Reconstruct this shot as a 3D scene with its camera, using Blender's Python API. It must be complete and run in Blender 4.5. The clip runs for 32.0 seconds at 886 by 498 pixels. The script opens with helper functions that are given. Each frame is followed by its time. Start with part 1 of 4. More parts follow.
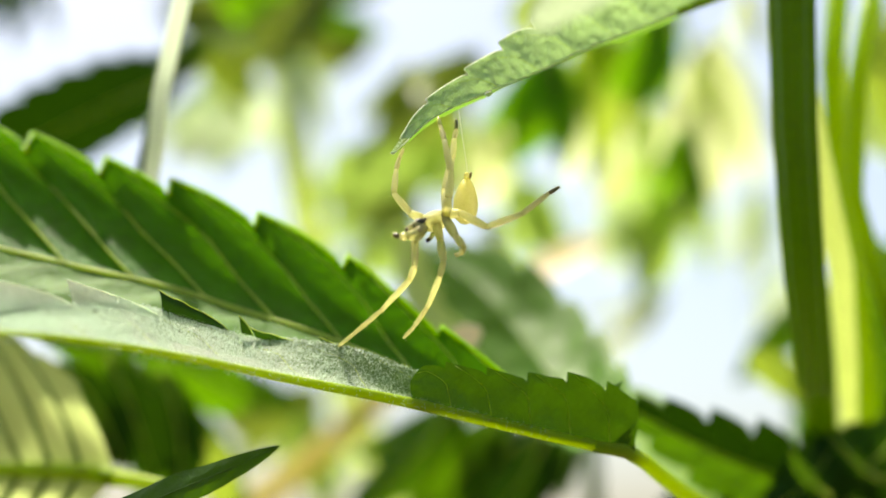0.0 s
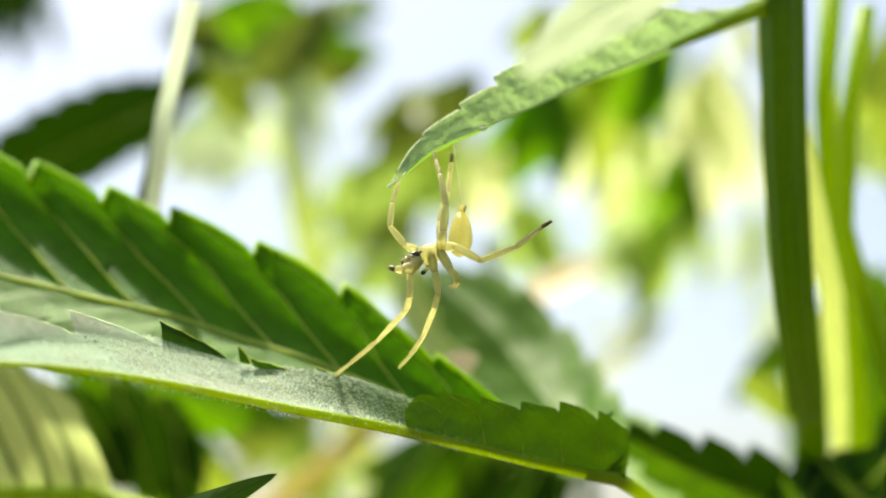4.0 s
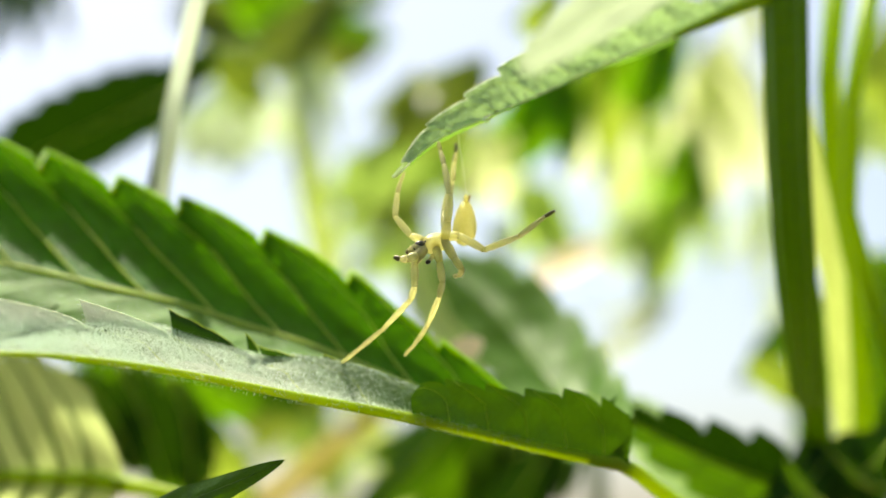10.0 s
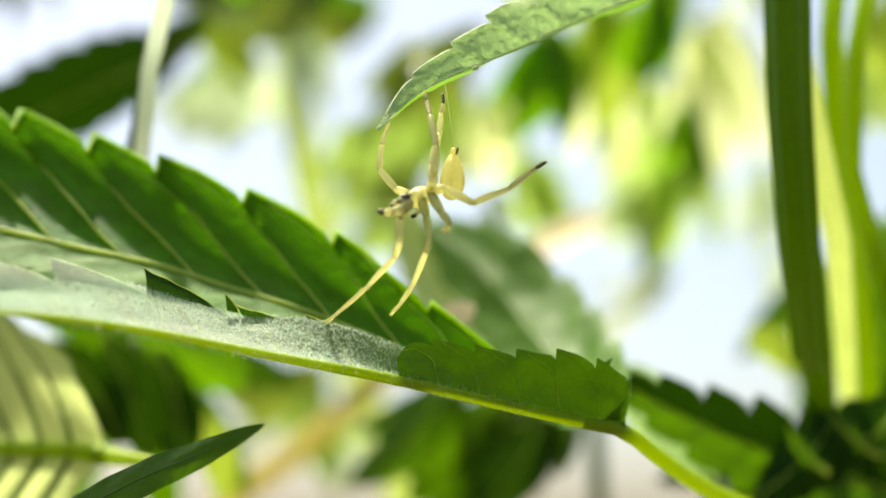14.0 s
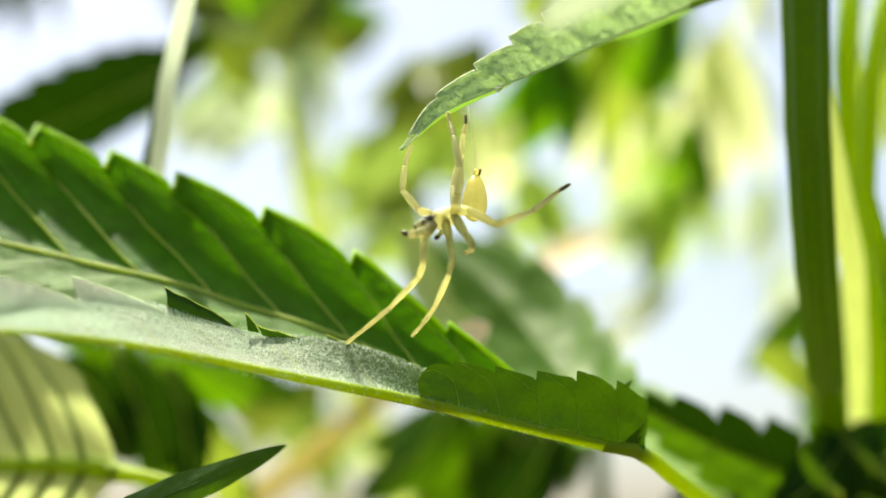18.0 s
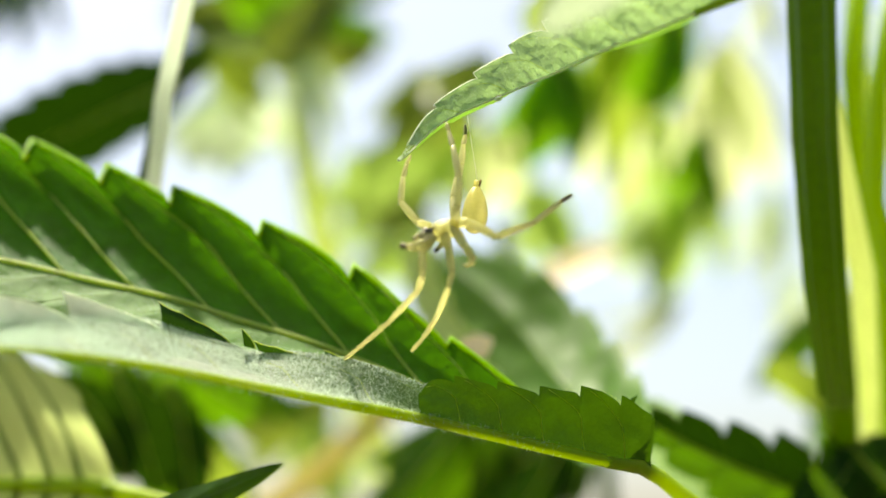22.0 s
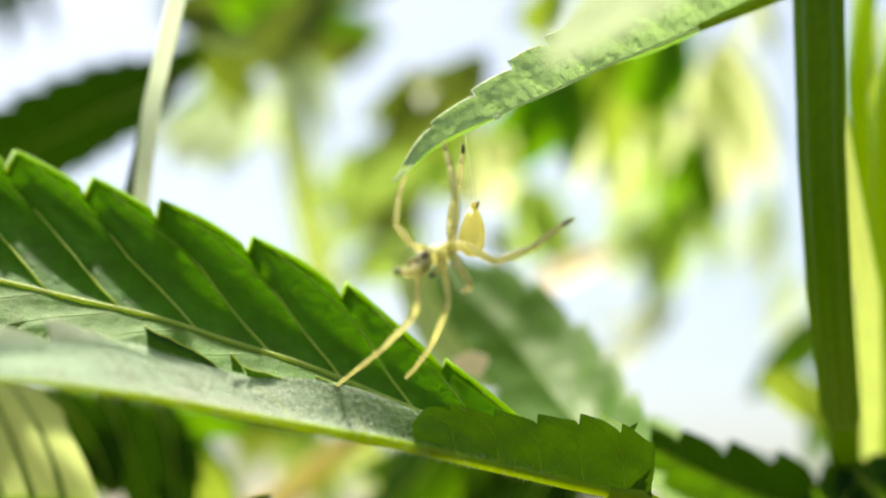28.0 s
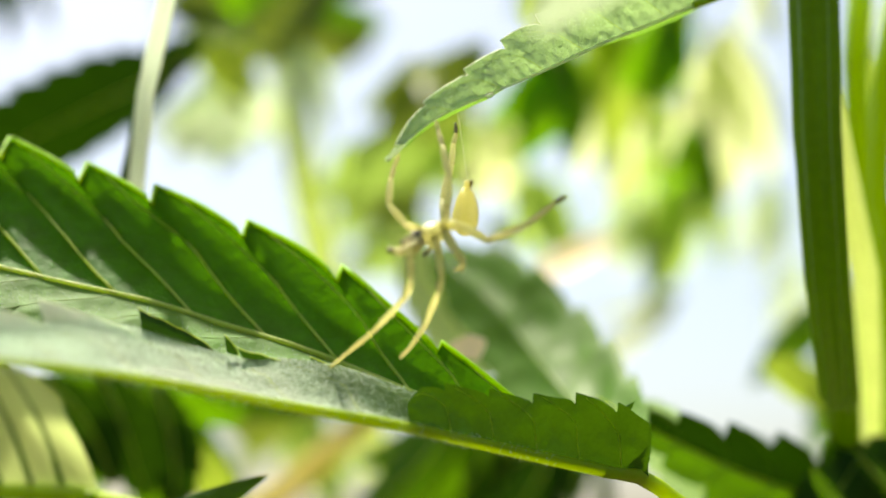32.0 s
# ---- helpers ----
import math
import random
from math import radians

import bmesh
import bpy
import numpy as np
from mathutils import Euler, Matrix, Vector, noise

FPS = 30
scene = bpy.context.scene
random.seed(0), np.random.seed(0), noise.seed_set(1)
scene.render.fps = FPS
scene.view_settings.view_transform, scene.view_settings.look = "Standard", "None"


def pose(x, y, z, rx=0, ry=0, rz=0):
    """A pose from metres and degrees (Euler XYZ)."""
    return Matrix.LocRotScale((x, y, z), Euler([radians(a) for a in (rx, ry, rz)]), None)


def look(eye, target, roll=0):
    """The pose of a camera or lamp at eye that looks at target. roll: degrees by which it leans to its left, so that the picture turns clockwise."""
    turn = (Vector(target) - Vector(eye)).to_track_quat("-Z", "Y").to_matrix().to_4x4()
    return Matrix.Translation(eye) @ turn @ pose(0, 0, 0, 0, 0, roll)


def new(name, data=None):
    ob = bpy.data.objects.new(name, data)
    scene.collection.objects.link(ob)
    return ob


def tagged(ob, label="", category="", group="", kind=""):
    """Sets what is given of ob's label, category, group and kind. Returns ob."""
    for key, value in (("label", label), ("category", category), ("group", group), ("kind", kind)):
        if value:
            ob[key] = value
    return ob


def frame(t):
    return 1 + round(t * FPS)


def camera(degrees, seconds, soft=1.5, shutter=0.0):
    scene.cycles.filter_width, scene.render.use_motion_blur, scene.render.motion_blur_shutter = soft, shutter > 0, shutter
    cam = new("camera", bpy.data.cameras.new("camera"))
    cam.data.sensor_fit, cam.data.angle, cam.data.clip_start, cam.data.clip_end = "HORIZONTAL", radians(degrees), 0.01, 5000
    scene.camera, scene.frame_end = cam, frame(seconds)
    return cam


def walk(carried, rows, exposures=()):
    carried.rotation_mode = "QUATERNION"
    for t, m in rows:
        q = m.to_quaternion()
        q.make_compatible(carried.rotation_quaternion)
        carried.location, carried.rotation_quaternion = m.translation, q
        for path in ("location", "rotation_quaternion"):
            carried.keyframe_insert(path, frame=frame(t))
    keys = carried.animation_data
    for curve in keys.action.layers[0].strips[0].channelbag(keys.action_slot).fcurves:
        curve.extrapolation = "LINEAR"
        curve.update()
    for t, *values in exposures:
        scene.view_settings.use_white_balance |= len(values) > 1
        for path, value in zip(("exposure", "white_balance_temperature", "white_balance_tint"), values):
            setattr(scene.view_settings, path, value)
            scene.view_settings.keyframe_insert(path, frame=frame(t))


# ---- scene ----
# ---- camera ----
EYE, TILT = 0.9, 14.0                 # the lens starts 0.9 m over the soil and looks up
SITE = pose(0, 0, EYE, TILT, 0, 0)
cam = camera(36.0, 32.0)
cam.data.dof.use_dof = True
cam.data.dof.focus_distance = 0.1328
cam.data.dof.aperture_fstop = 10.0
PATH = [
    (0, 0.06, 0.00, 0.05, -0.000, 0.000, -0.000),
    (0.5, -0.21, 0.92, 0.26, -0.262, 0.342, 0.135),
    (1, -0.40, 0.45, 0.22, -0.102, 0.171, 0.156),
    (1.5, -0.65, -0.85, 1.02, 0.005, 0.691, 0.275),
    (2, -0.68, -0.57, 1.12, -0.015, 0.629, 0.098),
    (2.5, -0.73, 0.98, 0.94, -0.353, 0.583, 0.054),
    (4.5, 1.65, -3.62, 2.28, 0.167, 0.465, -0.310),
    (5, 2.30, -3.78, 3.37, -0.073, 0.214, -0.021),
    (5.5, 0.77, -5.79, 3.37, 0.110, 0.089, -0.431),
    (6, 3.44, -4.74, 1.61, 0.074, 0.341, -0.189),
    (6.5, 1.36, -7.96, 3.38, 0.226, 0.406, -0.380),
    (7, 1.03, -8.04, 2.74, 0.511, 0.250, -0.323),
    (7.5, 1.33, -3.49, 2.24, 0.846, 0.096, -0.349),
    (8, 1.68, -4.06, 2.84, 0.707, -0.073, -0.472),
    (8.5, 1.02, -6.06, 2.74, 0.626, -0.205, -0.504),
    (9, 0.66, -8.98, 3.38, 0.647, -0.227, -0.569),
    (9.5, 1.22, -9.44, 3.22, 0.392, -0.132, -0.469),
    (10, 1.45, -4.54, 3.10, 0.563, -0.399, -0.108),
    (10.5, 0.94, -1.92, 1.65, 1.049, -0.878, -0.177),
    (11, 1.67, -2.26, 3.40, 0.536, -1.125, -0.098),
    (11.5, 2.00, -1.97, 1.21, 0.496, -0.929, -0.046),
    (12, 2.15, -2.00, 2.14, 0.252, -0.528, 0.037),
    (12.5, 3.41, -0.47, -0.73, 0.693, -1.298, 0.084),
    (13, 2.27, 0.84, 0.10, 0.942, -1.115, 0.019),
    (13.5, 2.70, 2.02, -0.78, 0.421, -1.020, 0.238),
    (14, 2.75, 1.27, -0.02, 0.599, -0.977, 0.233),
    (14.5, 0.81, -1.05, 2.53, -0.029, -0.331, 0.176),
    (16.5, 0.43, -2.99, 1.86, -0.172, 0.266, 0.178),
    (17, -0.52, -0.37, 1.13, 0.262, -0.248, 0.041),
    (17.5, -0.98, -0.37, 1.12, 0.330, -0.450, -0.252),
    (18, -0.29, 1.56, 0.98, 0.219, -0.516, -0.231),
    (18.5, -0.93, -0.71, 2.00, 0.334, -0.455, -0.269),
    (19, 1.61, 4.12, 1.28, -0.097, -0.368, -0.003),
    (19.5, 1.08, 6.50, 1.89, 0.015, -0.286, 0.162),
    (20, 0.29, 2.68, 3.00, 0.079, 0.167, 0.117),
    (20.5, 0.22, -0.45, 2.53, 0.242, 0.294, -0.022),
    (21, 0.12, 2.29, 2.72, 0.429, 0.325, 0.183),
    (21.5, -0.01, 1.82, 3.07, 0.441, 0.572, 0.336),
    (22, 0.53, 4.33, 0.78, 0.575, 0.105, 0.114),
    (22.5, 0.56, 5.89, 0.64, 0.374, -0.084, 0.103),
    (23, 1.01, 3.31, 2.45, -0.190, 0.153, -0.042),
    (23.5, 1.61, 3.72, 1.54, -0.129, 0.431, -0.098),
    (24, 0.88, 4.00, 1.38, -0.164, 0.181, -0.306),
    (24.5, 0.48, 4.65, 1.83, 0.083, 0.238, -0.184),
    (26.5, 0.70, 7.63, 2.26, -0.254, -0.450, -0.188),
    (27, 0.20, 12.76, 1.75, 0.269, -1.154, 0.012),
    (27.5, 0.53, 9.83, 4.39, 0.160, 0.065, -0.058),
    (28, 0.04, 8.63, 3.98, 0.208, -0.357, -0.282),
    (28.5, -0.54, 8.79, 4.33, 0.421, -0.433, -0.398),
    (29, 1.03, 10.78, 3.35, 0.197, -0.429, -0.099),
    (29.5, 0.86, 8.39, 3.68, -0.010, -0.398, 0.024),
    (30, 1.36, 5.81, 3.22, -0.078, -0.156, 0.157),
    (30.5, 2.85, 8.85, 2.55, -0.173, -0.363, 0.318),
    (31, 1.33, 9.50, 2.95, 0.158, -0.424, 0.148),
    (31.5, 2.29, 10.24, 2.71, 0.032, -0.567, 0.161),
    (32, 1.19, 8.94, 2.32, 0.459, -0.467, 0.237),
]
walk(cam, [(t, SITE @ pose(x / 1000, y / 1000, z / 1000, 90 + pitch, roll, yaw)) for t, x, y, z, yaw, pitch, roll in PATH],
     exposures=[(0.0, 1.32, 7250, 9), (32.0, 1.32, 7250, 9)])

# ---- world, sun, exposure ----
SUN_ELEVATION, SUN_TURN = 68.0, -28.0   # degrees; turn to the right of straight ahead
world = bpy.data.worlds.new("sky")
scene.world = world
world.use_nodes = True
wn = world.node_tree.nodes
sky = wn.new("ShaderNodeTexSky")
sky.sky_type, sky.sun_disc = "NISHITA", False
sky.sun_elevation, sky.sun_rotation = radians(SUN_ELEVATION), radians(SUN_TURN)
sky.air_density, sky.dust_density, sky.ozone_density = 1.0, 3.7, 1.0
world.node_tree.links.new(sky.outputs["Color"], wn["Background"].inputs["Color"])
wn["Background"].inputs["Strength"].default_value = 0.096
sun = new("sun", bpy.data.lights.new("sun", "SUN"))
sun.data.energy, sun.data.angle, sun.data.color = 5.0, radians(2.0), (1.0, 0.955, 0.865)
e, a = radians(SUN_ELEVATION), radians(SUN_TURN)
sun.matrix_world = look((0, 0, 3), (-math.sin(a) * math.cos(e), -math.cos(a) * math.cos(e), 3 - math.sin(e)))


# ---- geometry tools ----
def S(x, y, z):
    """A place in the world from millimetres right of, ahead of and above the lens's first place and tilt."""
    return SITE @ Vector((x / 1000, y / 1000, z / 1000))


def D(x, y, z):
    """A direction given in the same tilted axes."""
    return (SITE.to_3x3() @ Vector((x, y, z))).normalized()


def curve(points, n):
    """n + 1 places along a smooth line through the points."""
    p = [Vector(q) for q in points]
    p = [p[0] * 2 - p[1]] + p + [p[-1] * 2 - p[-2]]
    m = len(p) - 3
    out = []
    for i in range(n + 1):
        t = min(i / n * m, m - 1e-9)
        k = int(t)
        t -= k
        a, b, c, d = p[k:k + 4]
        out.append(0.5 * (2 * b + (c - a) * t + (2 * a - 5 * b + 4 * c - d) * t * t + (3 * b - a - 3 * c + d) * t ** 3))
    return out


def even(points, n):
    """The same line in steps of even length."""
    fine = curve(points, n * 6)
    run = [0.0]
    for a, b in zip(fine, fine[1:]):
        run.append(run[-1] + (b - a).length)
    out, j = [], 0
    for i in range(n + 1):
        want = run[-1] * i / n
        while j < len(run) - 2 and run[j + 1] < want:
            j += 1
        f = (want - run[j]) / max(run[j + 1] - run[j], 1e-9)
        out.append(fine[j].lerp(fine[j + 1], min(max(f, 0), 1)))
    return out


def mesh_of(name, verts, faces, mat, parent=None, label="", smooth=True):
    me = bpy.data.meshes.new(name)
    base = Vector((0, 0, 0))
    up = parent
    while up:
        base += up.location
        up = up.parent
    me.from_pydata([Vector(v) - base for v in verts], [], faces)
    me.materials.append(mat)
    if smooth:
        me.polygons.foreach_set("use_smooth", [True] * len(me.polygons))
    ob = new(name, me)
    ob.parent = parent
    if label:
        ob["label"] = label
    return ob


def tube_data(line, radii, sides=10, ridges=0, depth=0.0, flat=1.0):
    """A closed tube along a line. radii: a number, or a function of 0 to 1."""
    verts, faces, n = [], [], len(line)
    side = None
    for i, c in enumerate(line):
        t = (line[min(i + 1, n - 1)] - line[max(i - 1, 0)]).normalized()
        if side is None:
            side = t.orthogonal().normalized()
        side = (side - t * side.dot(t)).normalized()
        other = t.cross(side)
        r = radii(i / (n - 1)) if callable(radii) else radii
        for k in range(sides):
            a = 2 * math.pi * k / sides
            q = r * (1 + depth * math.cos(ridges * a)) if ridges else r
            verts.append(c + side * (q * math.cos(a)) + other * (q * flat * math.sin(a)))
    for i in range(n - 1):
        for k in range(sides):
            a, b = i * sides + k, i * sides + (k + 1) % sides
            faces.append((a, b, b + sides, a + sides))
    faces.append(tuple(range(sides))[::-1])
    faces.append(tuple(range((n - 1) * sides, n * sides)))
    return verts, faces


def tube(name, line, radii, mat, parent=None, label="", sides=10, ridges=0, depth=0.0, flat=1.0):
    v, f = tube_data(line, radii, sides, ridges, depth, flat)
    return mesh_of(name, v, f, mat, parent, label)


def thing(name, place, label, category, group="", kind=""):
    ob = new(name)
    ob.location = place
    ob.empty_display_size = 0.005
    return tagged(ob, label, category, group, kind)


# ---- materials ----
def nodes_of(name):
    m = bpy.data.materials.new(name)
    m.use_nodes = True
    t = m.node_tree
    for nd in list(t.nodes):
        t.nodes.remove(nd)
    out = t.nodes.new("ShaderNodeOutputMaterial")
    return m, t, out


def add(t, kind, links=(), **values):
    nd = t.nodes.new(kind)
    for k, v in values.items():
        nd.inputs[k.replace("_", " ")].default_value = v
    for socket, source in links:
        t.links.new(source, nd.inputs[socket])
    return nd


def mottled(t, dark, light, coarse, fine):
    """A colour that wanders at two scales, and the fine noise itself."""
    co = t.nodes.new("ShaderNodeTexCoord").outputs["Object"]
    n1 = add(t, "ShaderNodeTexNoise", [("Vector", co)], Scale=coarse, Detail=3.0)
    n2 = add(t, "ShaderNodeTexNoise", [("Vector", co)], Scale=fine, Detail=4.0, Roughness=0.65)
    mix = t.nodes.new("ShaderNodeMath")
    mix.operation = "MULTIPLY_ADD"
    t.links.new(n2.outputs["Fac"], mix.inputs[0])
    mix.inputs[1].default_value = 0.45
    half = t.nodes.new("ShaderNodeMath")
    half.operation = "MULTIPLY"
    half.inputs[1].default_value = 0.55
    t.links.new(n1.outputs["Fac"], half.inputs[0])
    t.links.new(half.outputs[0], mix.inputs[2])
    ramp = t.nodes.new("ShaderNodeValToRGB")
    ramp.color_ramp.elements[0].position, ramp.color_ramp.elements[0].color = 0.33, (*dark, 1)
    ramp.color_ramp.elements[1].position, ramp.color_ramp.elements[1].color = 0.67, (*light, 1)
    t.links.new(mix.outputs[0], ramp.inputs["Fac"])
    return ramp.outputs["Color"], n2.outputs["Fac"], co


def leafy(name, dark, light, through_colour, share, rough=0.45, gloss=0.4, coarse=120, fine=1600, bump=0.25, sheen=0.0, clear=0.0, net=0.0, net_depth=0.0004, net_tint=0.0, frost=(0.88, 1.0, 0.86)):
    """Leaf tissue: a waxy skin, and light that comes through from behind. net: cells a metre of the sunken vein net."""
    m, t, out = nodes_of(name)
    colour, fac, co = mottled(t, dark, light, coarse, fine)
    b = add(t, "ShaderNodeBump", [("Height", fac)], Strength=bump, Distance=0.0003)
    if net:
        wob = add(t, "ShaderNodeTexNoise", [("Vector", co)], Scale=net * 0.7, Detail=2.0)
        push = add(t, "ShaderNodeVectorMath", [(0, wob.outputs["Color"])])
        push.operation, push.inputs[1].default_value, push.inputs[2].default_value = "MULTIPLY_ADD", [0.7 / net] * 3, (0, 0, 0)
        t.links.new(co, push.inputs[2])
        cells = add(t, "ShaderNodeTexVoronoi", [("Vector", push.outputs[0])], Scale=net)
        cells.feature = "SMOOTH_F1"
        b = add(t, "ShaderNodeBump", [("Height", cells.outputs["Distance"]), ("Normal", b.outputs["Normal"])], Strength=0.8, Distance=net_depth)
        b.invert = True
        tint = add(t, "ShaderNodeMapRange", [("Value", cells.outputs["Distance"])])
        tint.inputs["From Min"].default_value, tint.inputs["From Max"].default_value = 0.1, 0.8
        tint.inputs["To Min"].default_value, tint.inputs["To Max"].default_value = 1.0 + net_tint, 1.0 - net_tint
        shade = add(t, "ShaderNodeVectorMath", [(0, colour), (1, tint.outputs[0])])
        shade.operation = "MULTIPLY"
        colour = shade.outputs[0]
    skin = add(t, "ShaderNodeBsdfPrincipled", [("Base Color", colour), ("Normal", b.outputs["Normal"])], Roughness=rough)
    skin.inputs["Specular IOR Level"].default_value = gloss
    skin.inputs["Sheen Weight"].default_value = sheen
    skin.inputs["Sheen Roughness"].default_value = 0.5
    skin.inputs["Sheen Tint"].default_value = (*frost, 1)
    tr = add(t, "ShaderNodeBsdfTranslucent", Color=(*through_colour, 1))
    t.links.new(b.outputs["Normal"], tr.inputs["Normal"])
    mix = add(t, "ShaderNodeMixShader", [(1, skin.outputs[0]), (2, tr.outputs[0])], Fac=share)
    if clear:
        glassy = add(t, "ShaderNodeBsdfGlass", [("Normal", b.outputs["Normal"])], Color=(1.0, 0.97, 0.66, 1), Roughness=0.18, IOR=1.36)
        mix = add(t, "ShaderNodeMixShader", [(1, mix.outputs[0]), (2, glassy.outputs[0])], Fac=clear)
    t.links.new(mix.outputs[0], out.inputs["Surface"])
    return m


def solid(name, dark, light, coarse, fine, rough=0.5, gloss=0.5, bump=0.2, inner=0.0, inner_colour=(1, 1, 1)):
    return leafy(name, dark, light, inner_colour, inner, rough, gloss, coarse, fine, bump)


LEAF = leafy("leaf_green", (0.006, 0.036, 0.0004), (0.021, 0.088, 0.0015), (0.20, 0.48, 0.004), 0.2, rough=0.36, gloss=0.2, bump=0.5)
LEAF_RICH = leafy("leaf_rich_green", (0.006, 0.045, 0.0006), (0.036, 0.160, 0.004), (0.17, 0.54, 0.006), 0.2, coarse=260, fine=2200, rough=0.58, gloss=0.12, sheen=0.0, bump=0.6, net=700, net_depth=0.00025, net_tint=0.28)
LEAF_VIVID = leafy("leaf_vivid_green", (0.035, 0.125, 0.003), (0.07, 0.20, 0.008), (0.22, 0.52, 0.008), 0.36, rough=0.5, gloss=0.1)
# Near-black green: the shade on the leaf is put into its colour.
LEAF_DARK = leafy("leaf_shade_green", (0.003, 0.019, 0.0004), (0.011, 0.045, 0.0012), (0.06, 0.20, 0.003), 0.06, rough=0.5, gloss=0.08)
LEAF_MID = leafy("leaf_mid_green", (0.08, 0.18, 0.02), (0.14, 0.25, 0.045), (0.44, 0.64, 0.12), 0.5, rough=0.5, gloss=0.2)
LEAF_BACK = leafy("leaf_green_thin", (0.035, 0.115, 0.010), (0.070, 0.165, 0.022), (0.22, 0.44, 0.045), 0.38, rough=0.5, gloss=0.15, coarse=150, net=260, net_depth=0.0003, net_tint=0.2)
LEAF_PALE = leafy("leaf_pale_downy", (0.055, 0.12, 0.03), (0.13, 0.205, 0.075), (0.30, 0.46, 0.10), 0.24, rough=0.42, gloss=0.35, sheen=0.8, bump=0.9, fine=2600, net=800, net_depth=0.00035, net_tint=0.15, frost=(0.96, 1.0, 0.95))
LEAF_DOWNY = leafy("leaf_downy_underside", (0.16, 0.29, 0.10), (0.42, 0.54, 0.33), (0.34, 0.54, 0.18), 0.34, rough=0.38, gloss=0.5, sheen=0.5, bump=0.9, coarse=520, fine=3200, net=900, net_depth=0.0009, net_tint=0.3)
LEAF_UNDER = leafy("leaf_underside", (0.20, 0.33, 0.09), (0.30, 0.43, 0.14), (0.62, 0.80, 0.30), 0.6, rough=0.6, gloss=0.2)
# Washed-out green that paints haze onto leaves.
LEAF_HAZY = leafy("leaf_haze_pale", (0.30, 0.42, 0.20), (0.42, 0.54, 0.30), (0.62, 0.76, 0.46), 0.55, rough=0.6, gloss=0.1)
LEAF_FROST = leafy("leaf_frosted_tooth", (0.18, 0.28, 0.15), (0.55, 0.64, 0.52), (0.86, 0.98, 0.80), 0.6, rough=0.42, gloss=0.4, sheen=0.8, coarse=900, fine=3200, bump=0.9, net=900, net_depth=0.0004, net_tint=0.2, frost=(0.97, 1.0, 0.97))
# Brighter green, with sunlight put into it for the leaves behind.
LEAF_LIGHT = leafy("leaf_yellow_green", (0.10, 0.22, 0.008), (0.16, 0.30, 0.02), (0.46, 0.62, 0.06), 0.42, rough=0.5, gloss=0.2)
LEAF_OLIVE = leafy("leaf_olive_green", (0.045, 0.085, 0.008), (0.085, 0.135, 0.018), (0.25, 0.34, 0.035), 0.38, rough=0.5, gloss=0.2)
LEAF_STRIPED = leafy("leaf_backlit_striped", (0.16, 0.26, 0.045), (0.27, 0.37, 0.10), (0.72, 0.86, 0.30), 0.68, rough=0.5, gloss=0.25, coarse=200)
# Darkened leaf green, with shade put in for the leaves behind.
LEAF_SHADED = leafy("leaf_shade_tinted", (0.014, 0.058, 0.0007), (0.036, 0.105, 0.003), (0.18, 0.44, 0.004), 0.2, rough=0.45, gloss=0.25, bump=0.4, net=600, net_depth=0.0002, net_tint=0.12)
LEAF_FOOT = leafy("leaf_upper_face_dark", (0.018, 0.074, 0.001), (0.046, 0.132, 0.004), (0.16, 0.40, 0.004), 0.08, rough=0.45, gloss=0.25, bump=0.5, coarse=220, net=420, net_depth=0.0004, net_tint=0.28)
# Lit copy of the rich green: sunlight and sheen are in the colour.
LEAF_SHEEN = leafy("leaf_sheen_half", (0.038, 0.115, 0.012), (0.085, 0.190, 0.04), (0.24, 0.48, 0.035), 0.24, rough=0.6, gloss=0.1, bump=0.4, net=600, net_depth=0.0002, net_tint=0.2)
# Bright green that paints the sun shining through the leaf margin.
LEAF_EDGE_LIT = leafy("leaf_edge_lit", (0.14, 0.34, 0.003), (0.22, 0.44, 0.008), (0.62, 0.90, 0.01), 0.55, rough=0.45, gloss=0.2)
# For dark turned-up teeth, and for leaves whose shade it paints.
LEAF_TOOTH_SHADE = leafy("leaf_tooth_shade", (0.005, 0.027, 0.001), (0.018, 0.066, 0.003), (0.09, 0.26, 0.006), 0.08, rough=0.5, gloss=0.15, coarse=400, net=300, net_depth=0.0003, net_tint=0.3)
# Pale straw-green: bright backlight and haze are painted in.
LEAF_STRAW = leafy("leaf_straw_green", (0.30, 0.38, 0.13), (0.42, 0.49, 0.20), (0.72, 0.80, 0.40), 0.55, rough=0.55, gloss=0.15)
VEIN = leafy("vein_pale_green", (0.36, 0.48, 0.08), (0.46, 0.58, 0.14), (0.80, 0.92, 0.16), 0.5, rough=0.45)
RIM = leafy("rim_pale", (0.60, 0.70, 0.50), (0.76, 0.84, 0.66), (0.95, 1.0, 0.85), 0.7, rough=0.5)
VEIN_DARK = leafy("vein_dark_green", (0.04, 0.12, 0.006), (0.07, 0.16, 0.012), (0.14, 0.28, 0.01), 0.2, rough=0.5)
VEIN_SOFT = leafy("vein_soft_green", (0.10, 0.20, 0.02), (0.14, 0.25, 0.035), (0.40, 0.55, 0.10), 0.5, rough=0.5)
# Yellow-green of stalks and ribs, raised to paint light coming through.
RIB_GLOW = leafy("stalk_backlight_tint", (0.24, 0.38, 0.010), (0.36, 0.48, 0.025), (0.72, 0.88, 0.04), 0.42, rough=0.42, gloss=0.3)
STEM = leafy("stem_green", (0.045, 0.13, 0.0006), (0.12, 0.26, 0.003), (0.42, 0.62, 0.005), 0.24, rough=0.3, gloss=0.45, coarse=60, fine=900)
